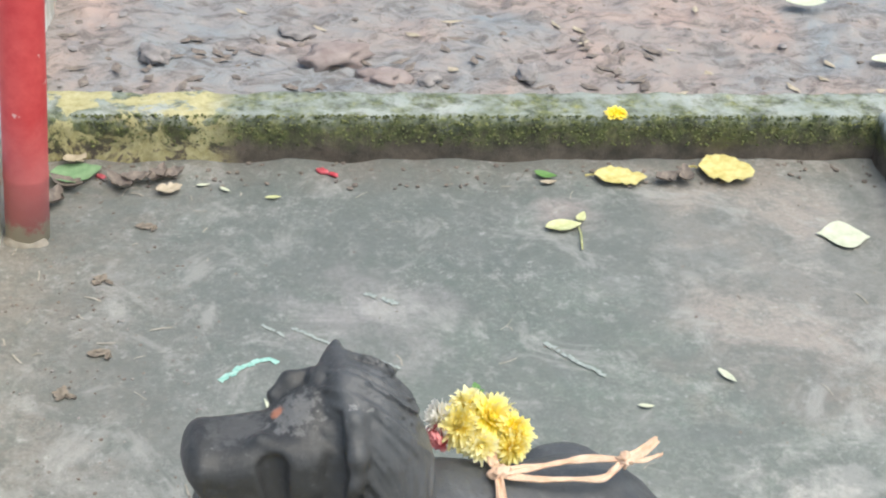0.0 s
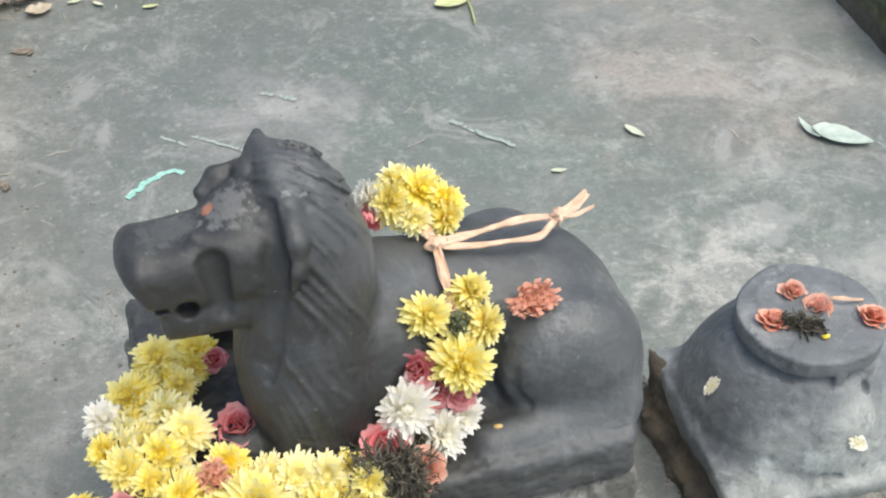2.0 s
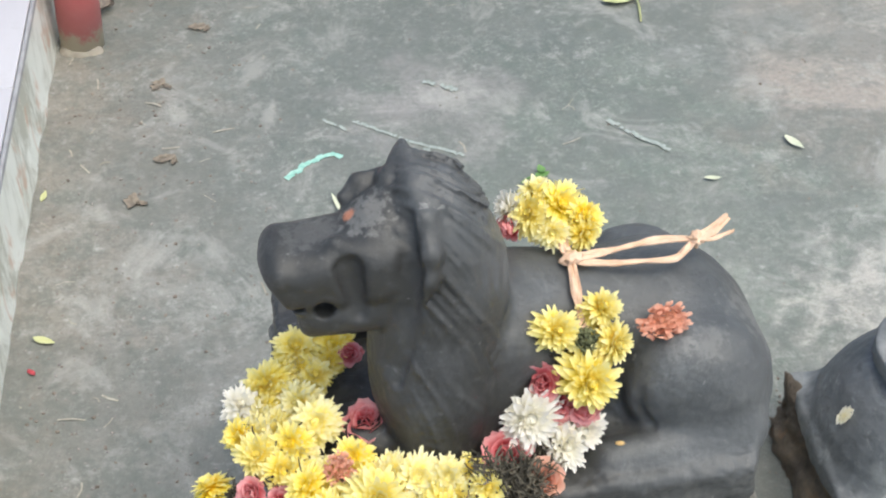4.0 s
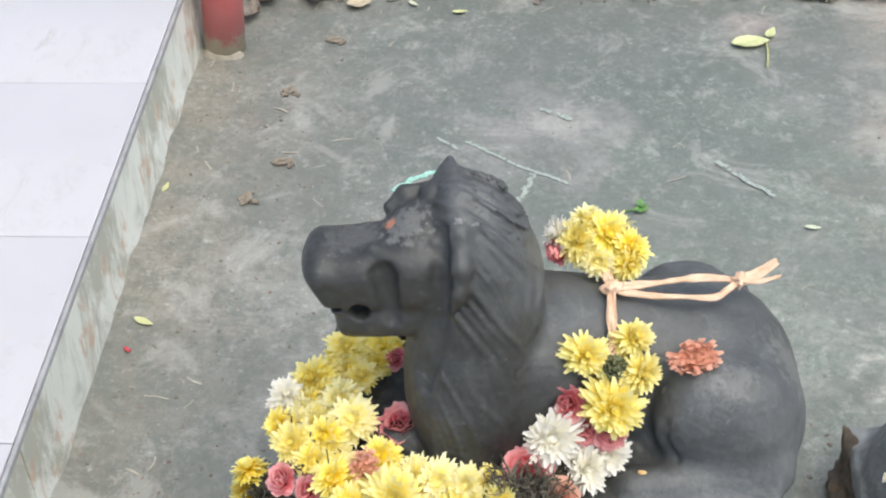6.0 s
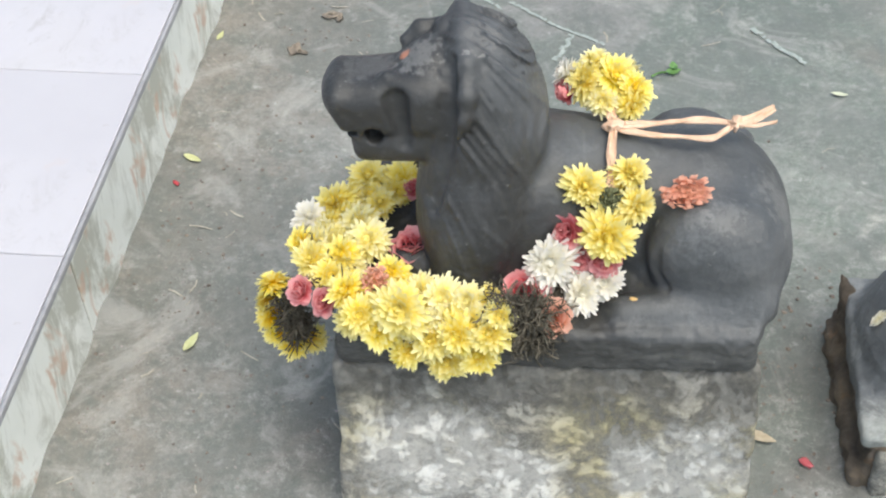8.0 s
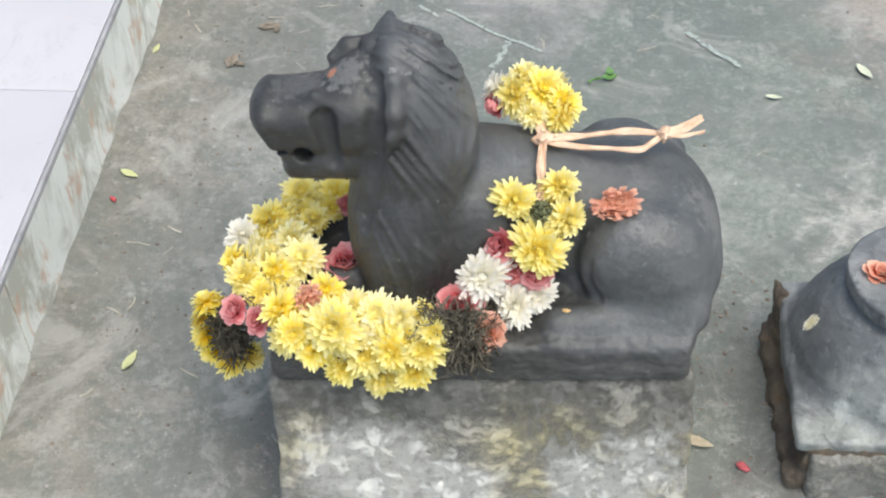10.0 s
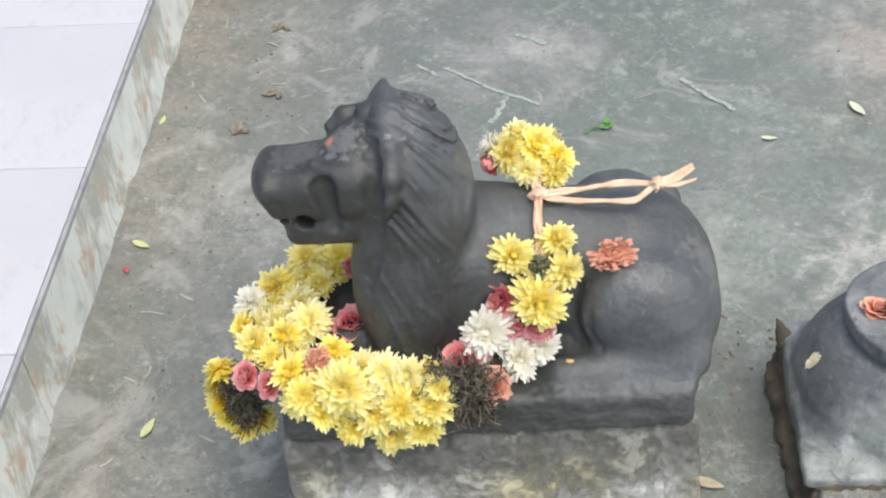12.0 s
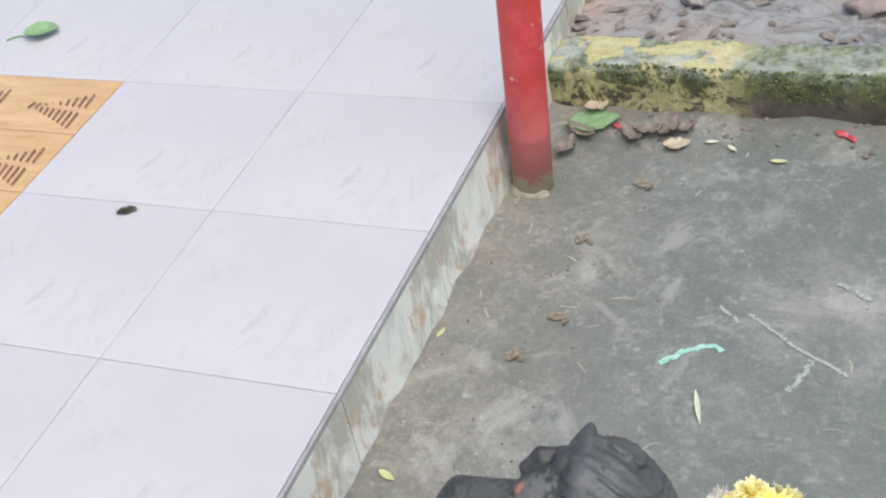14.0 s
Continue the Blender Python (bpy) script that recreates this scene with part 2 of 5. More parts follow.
def make_plaster():
    m = Mat("old_plaster", 0.85)
    n, f = m.noise(9, 12, 0.80, 0.25), m.noise(60, 7, 0.7)
    z = m.xyz()[2]
    c = m.ramp(m.noise(11, 9, 0.75, 0.5), (0.36, (0.17, 0.165, 0.15)), (0.50, (0.27, 0.265, 0.24)), (0.66, (0.40, 0.385, 0.34)))
    # what is left of cream and yellow limewash, in ragged islands
    wash_or_sunlit = m.ramp(n, (0.465, 0.0), (0.55, 0.75))
    c = m.mix(wash_or_sunlit, c, m.ramp(m.noise(5, 5, 0.6), (0.36, (0.80, 0.78, 0.72)), (0.52, (0.68, 0.63, 0.49)), (0.66, (0.62, 0.55, 0.30))))
    for px, pz, r in ((-0.155, 0.115, 0.13), (0.205, 0.105, 0.10), (-0.02, 0.08, 0.07), (0.12, 0.10, 0.06)):
        c = m.mix(m.math("MULTIPLY", spot(m, px, -0.27, pz, r, 1.0, 22), 0.85), c, (0.80, 0.79, 0.74))
    # ragged dark band along the top, under the slab
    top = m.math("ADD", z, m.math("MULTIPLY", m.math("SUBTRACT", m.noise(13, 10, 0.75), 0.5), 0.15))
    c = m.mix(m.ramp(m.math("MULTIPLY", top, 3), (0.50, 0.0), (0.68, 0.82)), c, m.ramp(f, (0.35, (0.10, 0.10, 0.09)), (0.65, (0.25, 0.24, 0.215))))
    c = m.mix(m.ramp(f, (0.35, 0.45), (0.52, 0.0)), c, (0.19, 0.18, 0.16))
    return m.color(c).bump(m.math("ADD", f, m.math("MULTIPLY", m.math("ADD", n, wash_or_sunlit), 1.2)), 0.8, 0.006).m


def make_bell_stone():
    m = Mat("grey_cement_stone", 0.6)
    n, f = m.noise(8, 8, 0.7, 0.5), m.noise(60, 7, 0.7)
    c = m.ramp(n, (0.34, (0.105, 0.114, 0.120)), (0.5, (0.165, 0.175, 0.180)), (0.66, (0.26, 0.268, 0.265)))
    # paler and more mottled towards the front (-y)
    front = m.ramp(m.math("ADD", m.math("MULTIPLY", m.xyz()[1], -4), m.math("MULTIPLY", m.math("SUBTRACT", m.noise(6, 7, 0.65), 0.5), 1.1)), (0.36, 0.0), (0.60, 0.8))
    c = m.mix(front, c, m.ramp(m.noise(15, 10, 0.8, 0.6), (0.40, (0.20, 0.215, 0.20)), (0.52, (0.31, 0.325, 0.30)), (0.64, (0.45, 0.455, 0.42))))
    c = m.mix(m.ramp(m.noise(17, 9, 0.8, 1), (0.55, 0.0), (0.63, 0.5)), c, (0.33, 0.345, 0.34))
    for x, y, z, r in ((-0.045, -0.160, 0.052, 0.026), (-0.015, -0.160, 0.065, 0.014), (-0.10, -0.13, 0.025, 0.022), (-0.085, -0.02, 0.105, 0.010)):
        c = m.mix(m.math("MULTIPLY", spot(m, x, y, z, r, 1.6, 60), 0.45), c, (0.55, 0.57, 0.55))
    c = m.mix(m.ramp(m.noise(26, 8, 0.75, 0.6), (0.36, 0.6), (0.44, 0.0)), c, (0.075, 0.078, 0.078))
    c = m.mix(m.ramp(f, (0.3, 0.35), (0.5, 0.0)), c, (0.08, 0.08, 0.08))
    return m.color(c).bump(m.math("ADD", f, n), 0.5, 0.004).m


def make_rough_base():
    m = Mat("broken_brown_base", 0.9)
    n, f = m.noise(16, 9, 0.75, 0.5), m.noise(70, 8, 0.75)
    c = m.ramp(n, (0.3, (0.10, 0.085, 0.068)), (0.5, (0.19, 0.155, 0.12)), (0.72, (0.32, 0.25, 0.17)))
    c = m.mix(m.ramp(m.noise(30, 6, 0.6), (0.6, 0.0), (0.7, 0.6)), c, (0.34, 0.21, 0.11))
    return m.color(c).bump(m.math("ADD", f, m.math("MULTIPLY", n, 2)), 1.0, 0.012).m


def make_tile():
    m = Mat("white_floor_tile", 0.22)
    c = m.ramp(m.noise(1.4, 5), (0.35, (0.475, 0.464, 0.485)), (0.65, (0.535, 0.522, 0.54)))
    c = m.mix(m.math("MULTIPLY", m.ramp(m.noise(4, 8, 0.7, 0.8), (0.50, 0.0), (0.80, 0.8)), 0.4), c, (0.45, 0.43, 0.40))
    c = m.mix(m.math("MULTIPLY", m.ramp(m.noise(3.3, 3), (0.48, 0.0), (0.66, 1.0)), m.ramp(m.noise(17, 9, 0.8, 0.6, stretch=(1, 0.5, 1)), (0.52, 0.0), (0.64, 0.65))), c, (0.34, 0.325, 0.31))
    c = m.mix(m.ramp(m.noise(38, 4, 0.5), (0.70, 0.0), (0.76, 0.5)), c, (0.36, 0.33, 0.30))
    c = m.mix(m.ramp(m.noise(9, 3, 0.5, 0.4), (0.68, 0.0), (0.78, 0.3)), c, (0.55, 0.44, 0.38))
    return m.color(c).rough(m.ramp(m.noise(6), (0.35, 0.30), (0.7, 0.36))).m


def make_riser():
    m = Mat("stained_riser_tile", 0.4)
    st = m.noise(9, 8, 0.7, 0.8, stretch=(1, 0.8, 0.45))
    c = m.ramp(m.noise(5, 6), (0.3, (0.70, 0.72, 0.66)), (0.7, (0.84, 0.85, 0.80)))
    c = m.mix(m.ramp(st, (0.48, 0.0), (0.60, 0.8)), c, (0.36, 0.36, 0.29))
    c = m.mix(m.ramp(m.noise(13, 5, 0.6, 0.6, stretch=(1, 1, 0.6)), (0.585, 0.0), (0.66, 0.75)), c, (0.54, 0.36, 0.25))
    return m.color(c).bump(m.noise(60), 0.1, 0.002).m


def make_inlay():
    m = Mat("brown_patterned_tile", 0.3)
    c = m.ramp(m.noise(14, 5, 0.6, 1.5, stretch=(0.25, 1, 1)), (0.35, (0.50, 0.30, 0.14)), (0.65, (0.66, 0.44, 0.24)))
    return m.color(c).m


def make_red():
    m = Mat("faded_red_paint", 0.5)
    n = m.noise(14, 7, 0.7)
    c = m.ramp(n, (0.35, (0.43, 0.03, 0.035)), (0.65, (0.56, 0.075, 0.07)))
    h = m.math("ADD", m.xyz()[2], m.math("MULTIPLY", m.math("SUBTRACT", m.noise(25, 7, 0.7), 0.5), 0.12))
    c = m.mix(m.ramp(h, (0.05, 0.8), (0.30, 0.0)), c, (0.52, 0.21, 0.20))
    c = m.mix(m.ramp(h, (0.035, 1.0), (0.055, 0.0)), c, (0.50, 0.44, 0.33))
    c = m.mix(m.ramp(m.noise(50, 4, 0.5), (0.70, 0.0), (0.74, 0.7)), c, (0.62, 0.48, 0.44))
    return m.color(c).bump(n, 0.2, 0.002).m


def plain(name, lo, hi, scale=30, rough=0.6, bump=0.2, vary=0.0, through_light=0.0):
    m = Mat(name, rough)
    c = m.ramp(m.noise(scale, 5), (0.35, lo), (0.65, hi))
    if vary:
        h = m.t.nodes.new("ShaderNodeHueSaturation")
        m.link(c, h.inputs["Color"])
        m.link(m.math("ADD", 1 - vary / 2, m.math("MULTIPLY", m.rand(), vary)), h.inputs["Value"])
        c = h.outputs["Color"]
    m.color(c)
    if through_light:
        m.b.inputs["Subsurface Weight"].default_value = through_light
        m.b.inputs["Subsurface Radius"].default_value = (0.01, 0.008, 0.004)
        m.b.inputs["Subsurface Scale"].default_value = 0.4
    return m.bump(m.noise(scale * 4), bump, 0.002).m


CONCRETE, SOIL, KERB, STONE, PLASTER = make_concrete(), make_soil(), make_kerb(), make_stone(), make_plaster()
BELL, BASE, TILE, RISER, INLAY = make_bell_stone(), make_rough_base(), make_tile(), make_riser(), make_inlay()
INLAY_DARK = plain("dark_brown_inlay", (0.16, 0.07, 0.03), (0.30, 0.14, 0.07), 40, 0.3, 0.0)
GROUT = plain("grey_grout", (0.22, 0.215, 0.21), (0.33, 0.325, 0.32), 40, 0.8)
NOSING = plain("grey_edge_strip", (0.27, 0.27, 0.275), (0.38, 0.38, 0.385), 30, 0.5)
RED = make_red()
CEMENT = plain("cement_collar", (0.27, 0.24, 0.195), (0.42, 0.38, 0.31), 30, 0.85, 0.6)


# ---- mesh helpers ----
def mesh_of(name, bm, material, smooth=False):
    me = bpy.data.meshes.new(name)
    bm.to_mesh(me)
    bm.free()
    if material:
        me.materials.append(material)
    if smooth:
        for p in me.polygons:
            p.use_smooth = True
    return me


def part(name, bm, material, parent=None, label="", smooth=False, at=None):
    """Links a bmesh (or a ready mesh) as one object, under a thing where a parent is given."""
    me = bm if isinstance(bm, bpy.types.Mesh) else mesh_of(name, bm, material, smooth)
    ob = new(name, me)
    if parent:
        ob.parent = parent
    if at is not None:
        ob.matrix_basis = at
    if label:
        tagged(ob, label)
    return ob


def thing(name, m, label, category, group="", kind=""):
    ob = new(name)
    ob.matrix_basis = m
    ob.empty_display_size = 0.05
    return tagged(ob, label, category, group, kind)


def box(x0, x1, y0, y1, z0, z1, bevel=0.0, seg=2):
    bm = bmesh.new()
    bmesh.ops.create_cube(bm, size=1)
    for v in bm.verts:
        v.co = ((x0 + x1) / 2 + v.co.x * (x1 - x0), (y0 + y1) / 2 + v.co.y * (y1 - y0), (z0 + z1) / 2 + v.co.z * (z1 - z0))
    if bevel:
        bmesh.ops.bevel(bm, geom=bm.edges[:], offset=bevel, segments=seg, affect="EDGES", profile=0.6)
    return bm


def worn_block(lx, ly, lz, step=0.012, round_=0.014, rough=0.006, seed=0, chips=0.0):
    """A rounded block from z = 0 up, centred in x and y, with an uneven, worn surface."""
    bm = bmesh.new()
    nx, ny, nz = (max(2, int(v / step)) for v in (lx, ly, lz))
    index = {}

    def vert(i, j, k):
        if (i, j, k) not in index:
            p = Vector(((i / nx - 0.5) * lx, (j / ny - 0.5) * ly, (k / nz - 0.5) * lz))
            q = Vector((max(-lx / 2 + round_, min(lx / 2 - round_, p.x)), max(-ly / 2 + round_, min(ly / 2 - round_, p.y)),
                        max(-lz / 2 + round_, min(lz / 2 - round_, p.z))))
            d = p - q
            if d.length > 1e-6:
                p = q + d.normalized() * round_
            s = p + Vector((seed * 3.1, seed * 1.7, 0))
            w = noise.noise(s * 9) * rough + noise.noise(s * 30) * rough * 0.6
            if chips:
                w -= max(0, noise.noise(s * 6 + Vector((9, 0, 0))) - 0.25) * chips
            out = d.normalized() if d.length > 1e-6 else Vector((0, 0, 1))
            index[i, j, k] = bm.verts.new(p + out * w + Vector((0, 0, lz / 2)))
        return index[i, j, k]

    for i in range(nx):
        for j in range(ny):
            for k, flip in ((0, True), (nz, False)):
                f = [vert(i, j, k), vert(i + 1, j, k), vert(i + 1, j + 1, k), vert(i, j + 1, k)]
                bm.faces.new(f[::-1] if flip else f)
    for i in range(nx):
        for k in range(nz):
            for j, flip in ((0, False), (ny, True)):
                f = [vert(i, j, k), vert(i + 1, j, k), vert(i + 1, j, k + 1), vert(i, j, k + 1)]
                bm.faces.new(f[::-1] if flip else f)
    for j in range(ny):
        for k in range(nz):
            for i, flip in ((0, True), (nx, False)):
                f = [vert(i, j, k), vert(i, j + 1, k), vert(i, j + 1, k + 1), vert(i, j, k + 1)]
                bm.faces.new(f[::-1] if flip else f)
    return bm


def sheet(name, xs, ys, height, material, smooth=True):
    """A ground sheet over the lines xs and ys, its height given by a function."""
    verts = [(x, y, height(x, y)) for y in ys for x in xs]
    n = len(xs)
    faces = [(j * n + i, j * n + i + 1, (j + 1) * n + i + 1, (j + 1) * n + i) for j in range(len(ys) - 1) for i in range(n - 1)]
    me = bpy.data.meshes.new(name)
    me.from_pydata(verts, [], faces)
    me.materials.append(material)
    for p in me.polygons:
        p.use_smooth = smooth
    return new(name, me)


def spread(lo, hi, step, far, grow=1.5):
    """Lines from -far to far, close together between lo and hi."""
    a = list(np.arange(lo, hi + step / 2, step))
    d = step
    while a[-1] < far:
        d *= grow
        a.append(a[-1] + d)
    d = step
    while a[0] > -far:
        d *= grow
        a.insert(0, a[0] - d)
    return [float(v) for v in a]


# ---- the large structure ----
def soil_height(x, y):
    if -5 < x < 1.55 and -5 < y < 1.26 or 1.5 <= x < 1.95 and y < 0.3 and y > -5:
        return -0.06
    z = 0.105
    z += 0.014 * noise.noise(Vector((x * 2.2, y * 2.2, 0))) + 0.020 * noise.noise(Vector((x * 8, y * 10, 3)))
    z += 0.020 * max(0, noise.noise(Vector((x * 20, y * 26, 5)))) + 0.005 * noise.noise(Vector((x * 50, y * 60, 5)))
    return z - 0.02 * math.exp(-abs(y - 1.3) * 20)


ground = sheet("ground", spread(-1.0, 2.4, 0.014, 60), spread(1.26, 2.6, 0.014, 60), soil_height, SOIL)
tagged(ground, "damp reddish-grey bare soil with stones and litter", "ground", kind="structure")


def floor_height(x, y):
    z = 0.0015 * noise.noise(Vector((x * 3, y * 3, 0))) + 0.0008 * noise.noise(Vector((x * 14, y * 14, 0)))
    z += 0.02 * math.exp(-max(0, x + 0.56) * 45) * (0.5 + noise.noise(Vector((0, y * 11, 0))))
    return z + 0.012 * math.exp(-max(0, 1.165 - y) * 30) * (0.6 + noise.noise(Vector((x * 8, 0, 0))))


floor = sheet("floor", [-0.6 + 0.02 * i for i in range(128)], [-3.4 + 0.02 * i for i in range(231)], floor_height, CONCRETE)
tagged(floor, "weathered grey concrete court with greenish stains", "floor", kind="structure")

kerb_far = part("kerb", worn_block(2.2, 0.145, 0.2, 0.012, 0.022, 0.007, 1, 0.02), KERB, smooth=True, at=pose(0.53, 1.238, -0.08))
tagged(kerb_far, "mossy concrete kerb with flaking yellow paint", "kerb", kind="structure")
kerb_side = part("kerb", worn_block(0.17, 0.8, 0.215, 0.012, 0.02, 0.007, 2, 0.02), make_kerb("kerb_sunlit_top", 0.45), smooth=True, at=pose(1.552, 0.79, -0.08))
tagged(kerb_side, "worn concrete side kerb with pale top", "kerb", kind="structure")

PLAT_Z = 0.188
platform = part("platform", box(-5.0, -0.572, -3.4, 5.0, -0.05, PLAT_Z - 0.008), GROUT)
tagged(platform, "raised platform body under white floor tiles", "platform", kind="structure")
strip = part("trim", box(-0.5645, -0.5565, -3.4, 5.0, PLAT_Z - 0.012, PLAT_Z + 0.001, 0.003), NOSING)
tagged(strip, "thin grey edge strip along the tiled platform", "trim", kind="structure")


# ---- solid forms blended from simple fields ----
def smin(a, b, k):
    h = np.clip(0.5 + 0.5 * (b - a) / k, 0, 1)
    return b + (a - b) * h - k * h * (1 - h)


def ellipsoid(P, c, r, turn=0.0, tilt=0.0):
    """turn about z and tilt about y, in degrees."""
    q = P - np.array(c, np.float32)
    a, b = radians(turn), radians(tilt)
    x, y, z = q[..., 0] * math.cos(a) + q[..., 1] * math.sin(a), q[..., 1] * math.cos(a) - q[..., 0] * math.sin(a), q[..., 2]
    x, z = x * math.cos(b) + z * math.sin(b), z * math.cos(b) - x * math.sin(b)
    k0 = np.sqrt((x / r[0]) ** 2 + (y / r[1]) ** 2 + (z / r[2]) ** 2)
    k1 = np.sqrt((x / r[0] ** 2) ** 2 + (y / r[1] ** 2) ** 2 + (z / r[2] ** 2) ** 2)
    return k0 * (k0 - 1) / np.maximum(k1, 1e-6)


def cone(P, a, b, ra, rb):
    """A rod with round ends whose radius goes from ra to rb."""
    a, b = np.array(a, np.float32), np.array(b, np.float32)
    ab = b - a
    h = np.clip(((P - a) @ ab) / (ab @ ab), 0, 1)
    return np.linalg.norm(P - a - h[..., None] * ab, axis=-1) - (ra + (rb - ra) * h)


def block(P, c, half, r, turn=0.0, tilt=0.0):
    q = P - np.array(c, np.float32)
    a, b = radians(turn), radians(tilt)
    x, y, z = q[..., 0] * math.cos(a) + q[..., 1] * math.sin(a), q[..., 1] * math.cos(a) - q[..., 0] * math.sin(a), q[..., 2]
    x, z = x * math.cos(b) + z * math.sin(b), z * math.cos(b) - x * math.sin(b)
    d = np.stack([np.abs(x) - half[0] + r, np.abs(y) - half[1] + r, np.abs(z) - half[2] + r], -1)
    return np.linalg.norm(np.maximum(d, 0), axis=-1) + np.minimum(d.max(-1), 0) - r


def surface(name, field, lo, hi, step, material):
    """A mesh of the field's zero surface: one vertex for each cell that it crosses."""
    axes = [np.arange(a, b + step, step, dtype=np.float32) for a, b in zip(lo, hi)]
    P = np.stack(np.meshgrid(*axes, indexing="ij"), -1)
    F = field(P)
    n = np.array(F.shape) - 1
    corner = [F[i:i + n[0], j:j + n[1], k:k + n[2]] for i in (0, 1) for j in (0, 1) for k in (0, 1)]
    inside = sum((c < 0).astype(np.int8) for c in corner)
    cells = np.argwhere((inside > 0) & (inside < 8))
    at = -np.ones(n, np.int64)
    at[tuple(cells.T)] = np.arange(len(cells))
    total, count = np.zeros((len(cells), 3)), np.zeros(len(cells))
    offs = [(i, j, k) for i in (0, 1) for j in (0, 1) for k in (0, 1)]
    vals = np.stack([c[tuple(cells.T)] for c in corner], -1)
    for a in range(8):
        for b in range(a + 1, 8):
            if sum(abs(u - v) for u, v in zip(offs[a], offs[b])) != 1:
                continue
            fa, fb = vals[:, a], vals[:, b]
            cross = (fa < 0) != (fb < 0)
            t = np.where(cross, fa / np.where(cross, fa - fb, 1), 0)
            p = np.array(offs[a]) + t[:, None] * (np.array(offs[b]) - np.array(offs[a]))
            total += p * cross[:, None]
            count += cross
    verts = np.array(lo) + (cells + total / count[:, None]) * step
    faces = []
    for ax in range(3):
        u, v = (ax + 1) % 3, (ax + 2) % 3
        s0, s1 = [slice(None)] * 3, [slice(None)] * 3
        s0[ax], s1[ax] = slice(0, -1), slice(1, None)
        A, B = F[tuple(s0)] < 0, F[tuple(s1)] < 0
        e = np.argwhere(A != B)
        e = e[(e[:, u] > 0) & (e[:, v] > 0) & (e[:, u] < n[u]) & (e[:, v] < n[v])]
        quad = []
        for du, dv in ((-1, -1), (0, -1), (0, 0), (-1, 0)):
            c = e.copy()
            c[:, u] += du
            c[:, v] += dv
            quad.append(at[tuple(c.T)])
        q = np.stack(quad, -1)
        flip = B[tuple(e.T)]
        q[flip] = q[flip][:, ::-1]
        faces.append(q)
    faces = np.concatenate(faces)
    me = bpy.data.meshes.new(name)
    me.from_pydata(verts.tolist(), [], faces.tolist())
    me.materials.append(material)
    for p in me.polygons:
        p.use_smooth = True
    return me


def roughen(me, amount, coarse, fine):
    """Wears a mesh along its normals: amount(p) metres, at two scales of unevenness."""
    normals = [v.normal.copy() for v in me.vertices]
    for v, n in zip(me.vertices, normals):
        a = amount(v.co)
        v.co = v.co + n * a * (noise.noise(v.co * coarse) + 0.6 * noise.noise(v.co * fine) - 0.3 * max(0, noise.noise(v.co * coarse * 0.4)))
    me.update()
    return me


# ---- the reclining animal statue on its slab ----
STATUE = pose(0.18, -0.45, 0.315, 0, 0, 3)


def locks(x, y, z):
    """Hair combed back from the face: each lock overlaps the next; 0 in the cuts, 1 on the ridges."""
    up = np.clip((z - 0.21) * 8, 0, 1)
    rise = z - 0.055 + 0.95 * np.maximum(0, y + 0.085) * up
    u = np.sqrt((x + 0.205) ** 2 + (rise / 1.45) ** 2) / 0.0150
    u = u + 0.75 * np.sin(u * 0.9 + z * 7) + 0.35 * np.sin(z * 19 + y * 13) + 0.30 * np.sin(x * 29 - y * 23 + 1) + 0.12 * np.sin(z * 71 + x * 40)
    f = u - np.floor(u)
    ridge = np.where(f < 0.72, f / 0.72, (1 - f) / 0.28)
    strand = np.sin(u * 2 * math.pi * 3 + 0.8 * np.sin(z * 60))
    uneven = 0.65 + 0.35 * np.sin(np.floor(u) * 2.4 + z * 13 + x * 9)
    return ridge * uneven + 0.13 * strand


